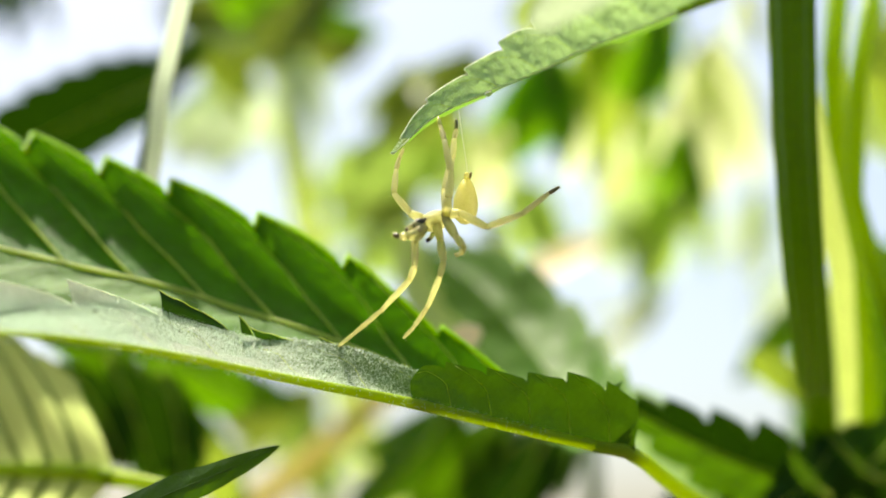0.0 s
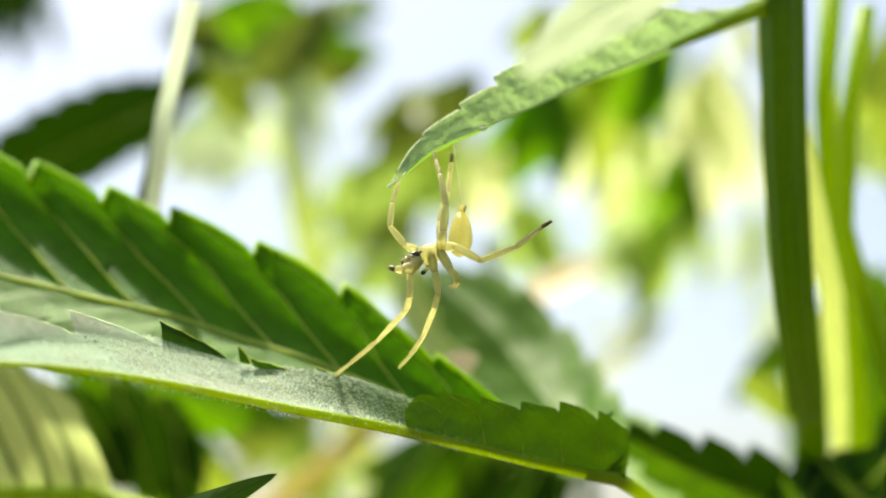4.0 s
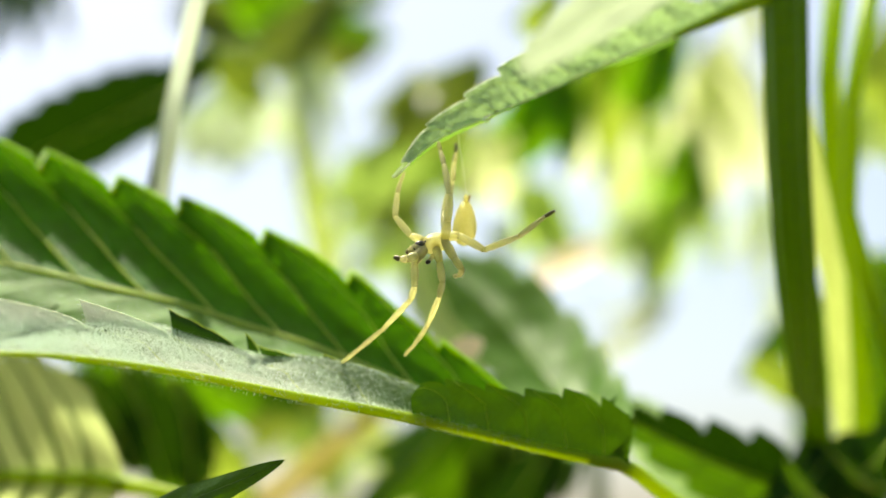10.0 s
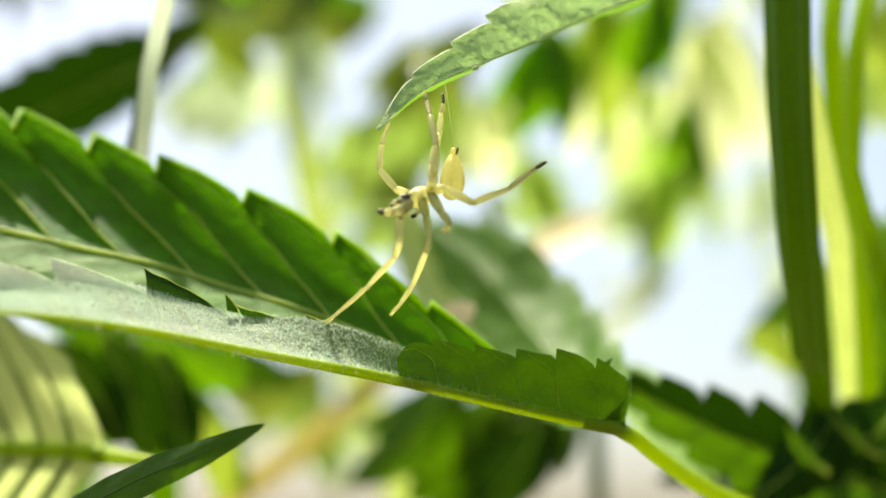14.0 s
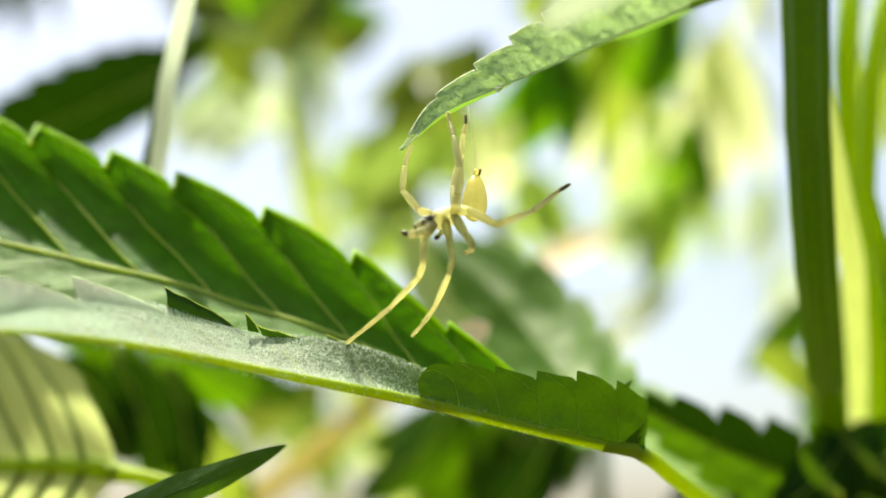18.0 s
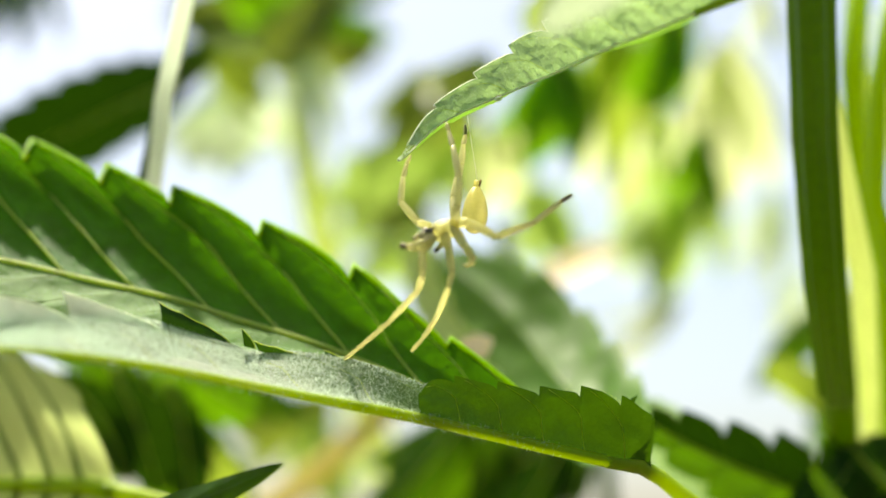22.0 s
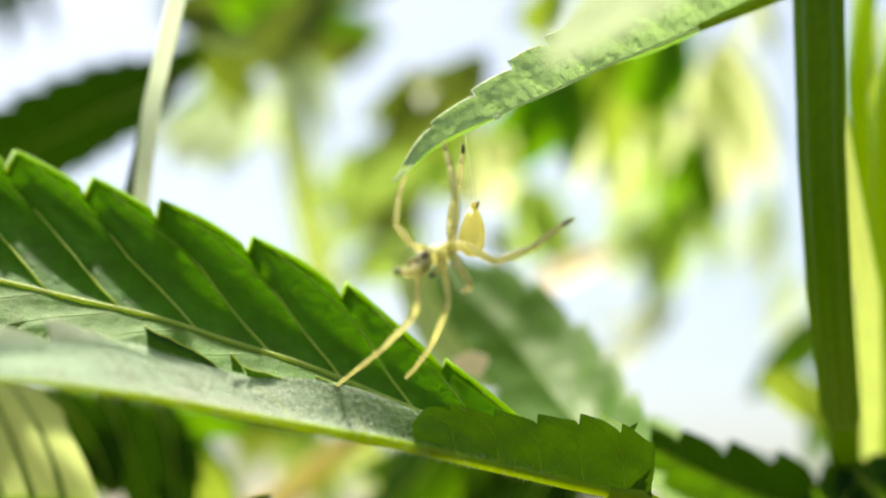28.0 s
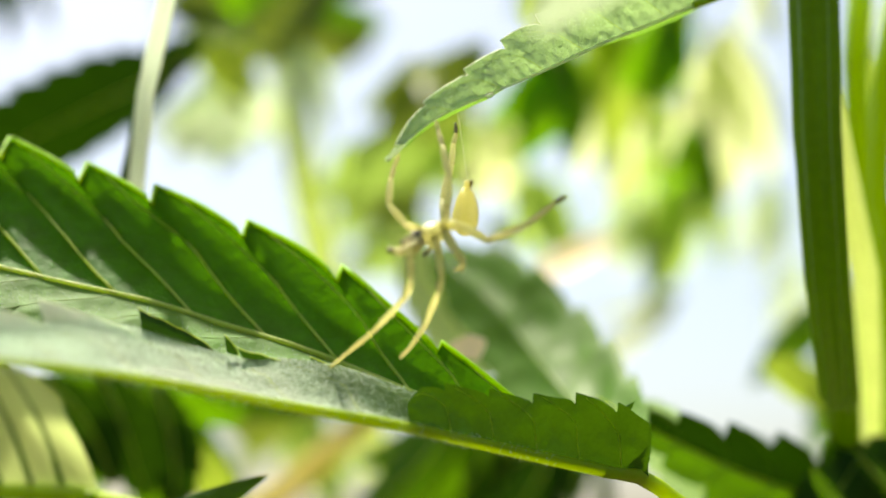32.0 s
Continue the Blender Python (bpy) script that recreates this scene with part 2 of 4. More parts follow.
STEM_OLIVE = leafy("stem_olive_green", (0.10, 0.20, 0.004), (0.20, 0.34, 0.012), (0.60, 0.78, 0.03), 0.45, rough=0.42, gloss=0.3, coarse=60, fine=900)
STEM_LIGHT = leafy("stem_yellow_green", (0.40, 0.53, 0.14), (0.52, 0.64, 0.22), (0.84, 0.94, 0.42), 0.7, rough=0.5, gloss=0.2)
# Pale yellow that puts the sun's glow into the side stem.
STEM_GLOW = leafy("stem_backlight_tint", (0.30, 0.41, 0.06), (0.76, 0.84, 0.46), (0.90, 0.97, 0.48), 0.58, rough=0.4, gloss=0.4, coarse=130)
STEM_PALE = leafy("stem_pale", (0.56, 0.65, 0.48), (0.72, 0.79, 0.62), (0.90, 0.96, 0.82), 0.6, rough=0.5, gloss=0.25)
STEM_DARK = leafy("stem_deep_green", (0.012, 0.05, 0.001), (0.03, 0.09, 0.003), (0.10, 0.22, 0.004), 0.1, rough=0.45, gloss=0.2)
STEM_TAN = leafy("stem_tan", (0.46, 0.41, 0.14), (0.58, 0.52, 0.22), (0.82, 0.75, 0.30), 0.5, rough=0.6, gloss=0.2)
SPIDER = leafy("spider_skin", (0.50, 0.50, 0.22), (0.76, 0.76, 0.46), (0.90, 0.90, 0.50), 0.55, rough=0.14, gloss=0.9, coarse=900, fine=5000, bump=0.35, clear=0.36)
SPIDER_LEG = leafy("spider_outer_leg", (0.36, 0.35, 0.16), (0.64, 0.62, 0.37), (0.80, 0.78, 0.42), 0.5, rough=0.18, gloss=0.8, coarse=1100, fine=5000, bump=0.35, clear=0.36)
SPIDER_BODY = leafy("spider_abdomen", (0.42, 0.38, 0.08), (0.78, 0.75, 0.32), (0.90, 0.86, 0.34), 0.5, rough=0.2, gloss=0.7, coarse=420, fine=6000, bump=0.3, clear=0.32)
SPIDER_DARK = solid("spider_dark_tips", (0.012, 0.01, 0.008), (0.04, 0.028, 0.015), 900, 5000, rough=0.35)
SPIDER_TIP = solid("spider_smoky_tips", (0.09, 0.075, 0.035), (0.22, 0.19, 0.09), 900, 5000, rough=0.35)
SPIDER_BROWN = solid("spider_brown", (0.20, 0.13, 0.03), (0.42, 0.30, 0.10), 900, 5000, rough=0.35)
SILK = leafy("silk", (0.75, 0.76, 0.66), (0.85, 0.86, 0.76), (0.95, 0.96, 0.85), 0.6, rough=0.25)
HAIR = leafy("plant_hair", (0.74, 0.84, 0.73), (0.86, 0.93, 0.85), (0.88, 0.96, 0.86), 0.4, rough=0.4)
WATER = nodes_of("dew")
add(WATER[1], "ShaderNodeBsdfGlass", IOR=1.33, Roughness=0.0)
WATER[1].links.new(WATER[1].nodes[-1].outputs[0], WATER[2].inputs["Surface"])
WATER = WATER[0]
SOIL = solid("soil", (0.05, 0.035, 0.022), (0.14, 0.10, 0.065), 3, 60, rough=0.95, gloss=0.1, bump=0.8)


# ---- leaves ----
def profile(s, *k):
    """The half width along the leaf: from two powers, or from widths at even steps."""
    if len(k) > 2:
        x = min(max(s, 0.0), 0.99999) * (len(k) - 1)
        i = int(x)
        f = x - i
        p = [k[max(i - 1, 0)], k[i], k[i + 1], k[min(i + 2, len(k) - 1)]]
        m0, m1 = (p[2] - p[0]) / 2, (p[3] - p[1]) / 2
        return p[1] + m0 * f + (3 * (p[2] - p[1]) - 2 * m0 - m1) * f * f + (2 * (p[1] - p[2]) + m0 + m1) * f ** 3
    a, b = k
    top = (a / (a + b)) ** a * (b / (a + b)) ** b
    return (s ** a) * ((1 - s) ** b) / top


def mixed(dirs, s):
    """A direction that turns along the leaf, from those at even steps."""
    x = min(max(s, 0.0), 0.9999) * (len(dirs) - 1)
    k = int(x)
    return dirs[k].lerp(dirs[k + 1], x - k).normalized()


class Leaflet:
    """A toothed leaf blade along a rib, with two halves. Grid lines across it run with the side veins."""

    def __init__(self, rib, width, halves, teeth, shape=(0.6, 0.9), slant=0.75, bite=0.17, curl=(0.0, 0.0), seed=0, shift=0.0, quilt=0.028, warp=1.0, rim=0.0, plain=False, spans=(1.0, 1.0)):
        self.line = even(rib, 120)
        self.length = sum((b - a).length for a, b in zip(self.line, self.line[1:]))
        self.width, self.halves, self.teeth, self.shape = width / 1000, halves, teeth, shape
        self.slant, self.bite, self.curl, self.seed, self.shift, self.quilt = slant, bite, curl, seed, shift, quilt
        self.warp, self.rim, self.plain, self.spans = warp, rim, plain, spans

    def start(self, k, phase):
        """Where on the rib the vein at this part of tooth k begins."""
        return min(max((k + phase * 0.985 + self.shift) / self.teeth, 0.0), 1.0) ** self.warp

    def rib_at(self, s):
        x = min(max(s, 0.0), 1.0) * 120
        k = min(int(x), 119)
        return self.line[k].lerp(self.line[k + 1], x - k), (self.line[min(k + 2, 120)] - self.line[max(k - 1, 0)]).normalized()

    def at(self, half, v, u, phase):
        """v: where the vein leaves the rib; u: 0 at the rib, 1 at the margin; phase: 0 at a notch, 1 at the tooth's tip."""
        w = self.width * self.spans[half] * max(profile(min(max(v, 1e-4), 1), *self.shape), 0.0)
        reach = 1 - self.bite * (1 - phase ** 0.5)
        reach *= 1 + 0.06 * noise.noise(Vector((v * 9, half * 5.0, self.seed)))
        d = w * u * reach
        ahead = w * u * self.slant + w * 0.04 * phase ** 3 * u ** 5
        s = min(v + ahead / self.length, 1.0)
        c, t = self.rib_at(s)
        out = mixed(self.halves[half], s)
        out = (out - t * out.dot(t)).normalized()
        up = t.cross(out).normalized() * (1 if half == 0 else -1)
        quilt = math.sin(math.pi * phase) * min(1, u * 4) * (1 - u ** 4) * self.quilt * w
        wave = 0.07 * w * noise.noise(Vector((v * 7 + self.seed, u * 1.8, half * 3.7))) * min(1, u * 2)
        bow = u * 0.93 if self.plain else u * reach
        return c + out * d + up * (self.curl[half] * w * bow ** 2 + self.rim * w * max(0.0, bow - 0.7) ** 2 * 11 + quilt + wave)

    def blade(self, name, mat, parent=None, label="", across=12, per=9, only=(0, 1), v0=0.0, v1=1.0):
        verts, faces = [], []
        for half in range(len(self.halves)):
            if self.halves[half] is None or half not in only:
                continue
            cols = []
            for k in range(-1, self.teeth):
                for j in range(per + 1):
                    ph = j / per
                    if 0 <= k + ph * 0.985 + self.shift <= self.teeth and v0 <= self.start(k, ph) <= v1:
                        cols.append((self.start(k, ph), ph))
            start = len(verts)
            for v, ph in cols:
                for i in range(across + 1):
                    verts.append(self.at(half, v, (i / across) ** 0.9, ph))
            row = across + 1
            for c in range(len(cols) - 1):
                for i in range(across):
                    q = start + c * row + i
                    f = (q, q + 1, q + row + 1, q + row)
                    faces.append(f if half == 0 else f[::-1])
        return mesh_of(name, verts, faces, mat, parent, label)

    def midrib(self, mat, parent, radius, label="", taper=0.0):
        line = self.line[::3]
        return tube("midrib", line, lambda s: radius / 1000 * (1 - 0.8 * s) * (min(1.0, 0.1 + s / taper) if taper else 1.0), mat, parent, label, sides=8)

    def margin(self, mat, parent, radius, halves=(0,), v0=0.0):
        """The thin bright rolled edge of the blade."""
        for half in halves:
            line = []
            for k in range(-1, self.teeth):
                for j in range(9):
                    ph = j / 8
                    if 0 <= k + ph * 0.985 + self.shift <= self.teeth and self.start(k, ph) >= v0:
                        line.append(self.at(half, self.start(k, ph), 1.0, ph))
            tube("margin", line, radius / 1000, mat, parent, "thin pale rolled edge", sides=5)

    def veins(self, mat, parent, radius, halves=(0, 1), first=0, taper=0.65, lift=Vector((0, 0, 0))):
        for half in halves:
            if self.halves[half] is None:
                continue
            for k in range(first, self.teeth):
                line = []
                for i in range(13):
                    u = 0.96 * i / 12
                    ph = max(0.0, (u - 0.62) / 0.34) ** 1.6 * 0.8
                    line.append(self.at(half, self.start(k, ph), u, ph) + lift * u)
                if (k + self.shift) / self.teeth < 0.02 or (line[-1] - line[0]).length < 0.001:
                    continue
                tube("vein", line, lambda s: radius / 1000 * (1 - taper * s), mat, parent, sides=6)


def petiole(line, r0, r1, mat, parent, label=""):
    pts = even(line, 24)
    return tube("petiole", pts, lambda s: (r0 + (r1 - r0) * s) / 1000, mat, parent, label, sides=12, ridges=5, depth=0.03)


# ---- ground ----
n = 60
gv = [((i / n - 0.5) * 40 * (1 + 60 * abs(i / n - 0.5) ** 3), (j / n - 0.5) * 40 * (1 + 60 * abs(j / n - 0.5) ** 3), 0) for j in range(n + 1) for i in range(n + 1)]
gv = [(x * 8, y * 8, 0.04 * noise.noise((x, y, 0)) - 0.02) for x, y, z in gv]
gf = [(j * (n + 1) + i, j * (n + 1) + i + 1, (j + 1) * (n + 1) + i + 1, (j + 1) * (n + 1) + i) for j in range(n) for i in range(n)]
tagged(mesh_of("ground", gv, gf, SOIL), "bare brown crumbly soil under the plants", "ground", kind="structure")


# ---- the stem on the right, and the bright stems behind it ----
def ground_line(points):
    """The line, carried on down to the soil below its last place."""
    a, b = Vector(points[-2]), Vector(points[-1])
    d = (b - a).normalized() * 0.12
    low = b + Vector((d.x, d.y, -0.12))
    foot = Vector((low.x, low.y, -0.03))
    return list(points) + [low, low.lerp(foot, 0.5), foot]


def stem(points, r0, r1, mat, label, ridges=6, depth=0.07, sides=24, run=1.0):
    line = even(ground_line(points), 70)
    th = thing("hemp_plant", Vector((line[-1].x, line[-1].y, 0.0)), label, "plant")
    tube("stalk", line, lambda s: (r0 + (r1 - r0) * min(1.0, s / run)) / 1000, mat, th, "", sides, ridges, depth)
    for k in (46, 57):
        seg = [line[k].lerp(line[k + 1], (i / 8 - 0.5) * 0.5 / max((line[k + 1] - line[k]).length * 100, 1e-3)) for i in range(9)]
        r = (r0 + (r1 - r0) * min(1.0, k / 70 / run)) / 1000
        tube("node", seg, lambda s: r * (0.9 + 0.25 * math.sin(math.pi * s)), mat, th, "swollen stem joint", 16)
    return th


stem([S(39.2, 158.0, 61.6), S(40.5, 158.0, 28.9), S(41.3, 159.0, 9.3), S(43.5, 162.0, -8.0), S(47.6, 172.0, -19.9), S(55.3, 196.0, -33.2)], 2.75, 1.8, STEM,
                 "thick ridged glossy green hemp stem with bright edges", 7, 0.13, 56, 0.1)
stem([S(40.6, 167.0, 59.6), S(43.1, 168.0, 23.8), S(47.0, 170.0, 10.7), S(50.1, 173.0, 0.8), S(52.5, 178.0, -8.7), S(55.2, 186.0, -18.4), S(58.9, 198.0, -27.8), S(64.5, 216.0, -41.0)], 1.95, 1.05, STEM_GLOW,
                 "hemp side stem behind the thick one, sunlight put into its yellow-green", run=0.11)
stem([S(56.6, 178.0, 36.0), S(54.2, 178.0, 22.0), S(53.3, 178.0, 11.0), S(54.6, 178.0, 3.0), S(58.3, 179.0, -8.0), S(62.8, 180.0, -20.0)], 1.15, 1.9, STEM_OLIVE,
                "slender green hemp stem bending behind the others")


# ---- the large compound leaf under the spider ----
HUB = S(19.5, 141.0, -21.0)
fan = thing("hemp_leaf", HUB, "large dark green serrated hemp leaf, its leaflets folded along yellow ribs", "leaf")
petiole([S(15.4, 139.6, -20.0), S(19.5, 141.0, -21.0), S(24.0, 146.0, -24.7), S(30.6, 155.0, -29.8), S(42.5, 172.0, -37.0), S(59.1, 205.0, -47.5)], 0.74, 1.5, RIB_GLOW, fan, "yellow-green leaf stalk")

near = Leaflet([S(19.5, 141.0, -21.0), S(12.4, 138.5, -19.2), S(3.7, 136.0, -16.9), S(-4.6, 132.6, -14.6), S(-15.1, 128.6, -12.1), S(-23.4, 124.6, -9.9), S(-30.9, 119.6, -8.1), S(-37.6, 115.6, -7.1), S(-51.5, 109.6, -6.3)],
               10.0, [[D(0, -0.287, 0.958), D(0, 0.614, 0.789), D(0, 1, 0.13), D(0, 1, 0.24), D(0, 1, 0.24)], [D(0, 0.6, 0.3), D(0, 1, 0.05), D(0, 1, 0.14), D(0, 1, 0.14)]],
               13, shape=(0.56, 0.50, 0.36, 0.68, 1.02, 0.86, 0.60, 0.45, 0.0), slant=0.34, bite=0.05, curl=(-0.06, 0.0), seed=3, shift=-0.053, quilt=0.02, warp=1.3, rim=-0.045)
b = near.blade("leaflet", LEAF_PALE, fan, "pale downy folded leaflet", across=16, per=14, v0=0.27)
near.midrib(RIB_GLOW, b, 0.72, "yellow-green hairy rib")
near.veins(VEIN, b, 0.05, halves=(0,), first=5)


FROSTED = []


def flap(apex, foot, end, bow, mat, parent, rim=VEIN, label="turned-up dark green leaf tooth", swell=0.55, nicks=0.0):
    """A leaf tooth turned up out of the margin: high over its foot, running out to its end."""
    a, f, e = Vector(apex), Vector(foot), Vector(end)
    verts, faces, rows, cols = [], [], 6, 16
    side = (e - f).cross(a - f).normalized()
    for i in range(cols + 1):
        u = i / cols
        low = f.lerp(e, u)
        top = low + (a - f) * ((1 - u) ** swell - nicks * (1 - u) * abs(math.sin(u * 9.4)))
        for j in range(rows + 1):
            w = j / rows
            verts.append(low.lerp(top, w) + side * bow / 1000 * math.sin(math.pi * 0.6 * w) * (1 - u) + (f - e) * 0.04 * w * w * (1 - u))
    for i in range(cols):
        for j in range(rows):
            q = i * (rows + 1) + j
            faces.append((q, q + 1, q + rows + 2, q + rows + 1))
    ob = mesh_of("tooth", verts, faces, mat, parent, label)
    if mat is LEAF_FROST:
        FROSTED.extend((Vector(v), (side * -1 + (a - f).normalized() * 0.5).normalized()) for v in verts for _ in range(6))
    edge = [Vector(verts[i * (rows + 1) + rows]) for i in range(cols + 1)]
    tube("margin", edge, 0.00005, rim, ob, sides=5)
    return ob


PALE_TOOTH = "pale frosted leaf tooth with a white rim"
flap(S(-41.7, 119.5, -2.3), S(-40.3, 117.5, -5.3), S(-33.8, 125.0, -5.4), 0.3, LEAF_FROST, b, RIM, PALE_TOOTH)
flap(S(-34.9, 127.3, -3.1), S(-33.9, 125.3, -5.7), S(-27.0, 131.0, -6.7), 0.4, LEAF_FROST, b, RIM, PALE_TOOTH, 0.6)
flap(S(-27.7, 133.5, -4.2), S(-27.3, 132.6, -6.1), S(-21.3, 135.6, -8.1), 0.5, LEAF_TOOTH_SHADE, b, nicks=0.12)
flap(S(-20.2, 135.6, -6.6), S(-20.0, 135.6, -8.3), S(-18.9, 135.9, -8.6), 0.1, LEAF_TOOTH_SHADE, b)
# This long dark strip stands in for shade along the margin edge.
flap(S(-18.8, 135.6, -7.8), S(-18.6, 135.8, -8.8), S(-12.6, 136.6, -10.1), 0.2, LEAF_TOOTH_SHADE, b, nicks=0.2)
flap(S(-12.2, 136.6, -8.8), S(-11.9, 136.6, -10.4), S(-8.1, 136.8, -11.2), 0.15, LEAF_TOOTH_SHADE, b)
flap(S(-4.4, 136.6, -11.6), S(-4.2, 136.6, -12.9), S(-2.1, 136.6, -13.3), 0.12, LEAF_TOOTH_SHADE, b)

# the broad foot of the same leaflet, which shows its dark upper face
foot_leaf = Leaflet([S(20.0, 140.6, -21.0), S(12.4, 138.1, -19.2), S(3.7, 135.6, -16.9), S(-4.2, 132.6, -14.7)],
                    5.6, [[D(0.05, -0.2, 1), D(0, 0.1, 1), D(0, 0.25, 1), D(0, 0.35, 1)], None], 6,
                    shape=(1.05, 1.2, 1.2, 1.08, 0.97, 0.92, 0.88, 0.74, 0.1), slant=0.3, bite=0.16, curl=(-0.12, 0.0), seed=31, shift=-0.3, quilt=0.03)
bf = foot_leaf.blade("leaflet_foot", LEAF_FOOT, fan, "dark smooth foot of the folded leaflet", across=14, per=12)
foot_leaf.veins(VEIN, bf, 0.05, halves=(0,), lift=D(0, -1, 0.2) * 0.00012)
for line, wide, lean in (([S(15.8, 142.6, -17.4), S(17.1, 142.6, -15.8), S(18.9, 142.6, -13.7)], 1.0, 0.2),
                         ([S(16.6, 142.8, -17.2), S(17.6, 142.8, -16.3), S(18.7, 142.8, -14.9)], 0.9, 0.4),
                         ([S(18.1, 142.2, -20.4), S(19.0, 142.2, -18.4), S(20.5, 142.4, -15.9)], 1.9, 0.1)):
    lobe = Leaflet(line, wide, [[D(-1, 0.3, 0), D(-1, 0.3, 0.2)], [D(1, 0.5, 0), D(1, lean, 0.2)]], 3, (0.7, 1.0, 0.95, 0.75, 0.5, 0.26, 0.0), slant=0.1, bite=0.04, seed=wide, quilt=0.1)
    lobe.blade("lobe", LEAF_FOOT, bf, "pointed lobe at the leaflet's base", across=8, per=6)

far = Leaflet([S(19.7, 142.0, -21.1), S(9.9, 144.0, -18.4), S(-2.1, 146.0, -13.7), S(-13.6, 147.0, -9.1), S(-22.3, 148.0, -6.5), S(-29.7, 148.0, -4.1), S(-37.7, 148.0, -2.3), S(-48.4, 149.0, 0.1), S(-71.0, 151.0, 4.4), S(-102.4, 156.0, 7.2)],
              10.0, [[D(0, 0.62, 0.78), D(0, 0.69, 0.72), D(0, 0.75, 0.66), D(0, 0.75, 0.66), D(0, 0.75, 0.66)],
                     [D(0, -0.85, -0.1), D(0, -0.85, -0.3), D(0, -0.78, -0.5), D(0, -0.75, -0.55), D(0, -0.75, -0.55)]],
              16, shape=(0.02, 0.544, 1.206, 1.466, 1.675, 1.528, 1.2, 0.886, 0.49, 0.0), slant=1.096, bite=0.22, curl=(-0.165, 0.0), seed=5, shift=0.096, quilt=0.03, rim=-0.075, plain=True, spans=(1.0, 0.62))
b = far.blade("leaflet", LEAF_RICH, fan, "dark green glossy leaflet with raised veins", across=16, per=14, only=(0,))
# Same blade in a paler green that paints the light on it.
far.blade("leaflet_half", LEAF_SHEEN, b, "front half of the leaflet, its sheen put into a paler green", across=16, per=14, only=(1,))
far.midrib(VEIN, b, 0.46)
far.veins(VEIN, b, 0.18, halves=(0,), taper=0.4, lift=D(0, -0.7, 0.7) * 0.00022)
far.veins(VEIN_SOFT, b, 0.05, halves=(1,), taper=0.4)
# The bright tube stands in for the sunlit strip along the margin.
far.margin(LEAF_EDGE_LIT, b, 0.3)

back = Leaflet([S(19.8, 143.0, -21.2), S(18.0, 170.2, -20.7), S(13.1, 190.4, -15.1), S(6.4, 203.0, -7.0), S(-2.2, 215.0, 0.1)],
               9.6, [[D(0.7, 0.3, 0.6), D(0.75, 0.3, 0.6), D(0.6, 0.3, 0.75)], [D(-0.75, 0.2, -0.6), D(-0.75, 0.2, -0.6), D(-0.6, 0.2, -0.7)]],
               8, shape=(0.9, 0.679), slant=0.5, bite=0.185, seed=8, quilt=0.03, spans=(1.0, 0.75))
b = back.blade("leaflet", LEAF_BACK, fan, across=12, per=10)
back.midrib(LEAF_LIGHT, b, 0.3)
back.veins(VEIN_SOFT, b, 0.06)


# ---- the leaf above, from whose tip the spider hangs ----
upper = thing("hemp_leaf", S(40.0, 158.0, 32.8), "pale green downy hemp leaflet drooping to a curled tip", "leaf")
up = Leaflet([S(40.0, 158.0, 32.8), S(34.7, 156.0, 30.5), S(28.9, 153.0, 27.7), S(22.6, 149.0, 24.6), S(16.0, 145.0, 21.6), S(10.3, 141.0, 18.6), S(4.6, 137.0, 15.8), S(-0.8, 135.0, 13.1), S(-4.8, 133.0, 9.3)],
             6.6, [[D(-0.3, -0.3, 0.95), D(-0.3, -0.75, 0.7), D(-0.3, -0.4, 0.9), D(-0.3, 0.33, 0.94)],
                   [D(0, 1, -0.12), D(0, 1, -0.08), D(0, 1, 0.16), D(0.2, 0.8, -0.5)]],
             10, shape=(0.2, 0.3, 0.85, 0.96, 0.85, 0.68, 0.48, 0.27, 0.05), slant=0.85, bite=0.22, curl=(0.2, 0.0), seed=11, shift=-0.4, quilt=0.08, spans=(1.0, 0.6))
b = up.blade("blade", LEAF_DOWNY, upper, across=18, per=16, only=(0,))
up.blade("blade_half", LEAF_BACK, b, "thin bright green half under the rib", across=12, per=12, only=(1,))
up.midrib(RIM, b, 0.34, "pale rolled rib")
up.margin(RIM, b, 0.06)
petiole([S(26.1, 151.2, 26.3), S(30.3, 153.6, 28.3), S(35.3, 156.0, 30.7), S(40.2, 158.0, 32.9)], 0.4, 1.1, RIB_GLOW, upper, "bright yellow-green leaf stalk")
up.veins(VEIN, b, 0.04)


# ---- a leaf tip hanging close to the lens ----
hanging = thing("hemp_leaf", S(23.1, 108.0, 30.5), "pale downy hemp leaf tip hanging close by", "leaf")
hl = Leaflet([S(23.5, 108.0, 29.3), S(17.1, 103.0, 24.2), S(11.1, 98.0, 19.7), S(6.0, 94.0, 15.4)],
             2.5, [[D(-0.4, 0, 0.9), D(-0.4, 0, 0.9)], [D(0.4, 0.1, -0.9), D(0.4, 0.1, -0.9)]], 6, (0.3, 0.55), slant=0.5, bite=0.12, seed=21)
b = hl.blade("blade", LEAF_HAZY, hanging, across=8, per=8)
hl.midrib(RIM, b, 0.2)
petiole([S(23.1, 108.0, 30.5), S(29.6, 120.0, 38.3), S(39.0, 157.0, 59.9)], 0.5, 0.8, STEM_LIGHT, hanging)


# ---- the leaf below on the left, with its tip in front ----
low = thing("hemp_leaf", S(-39.8, 165.8, -27.8), "backlit yellow-green hemp leaflet with dark veins and a dark folded tip", "leaf")
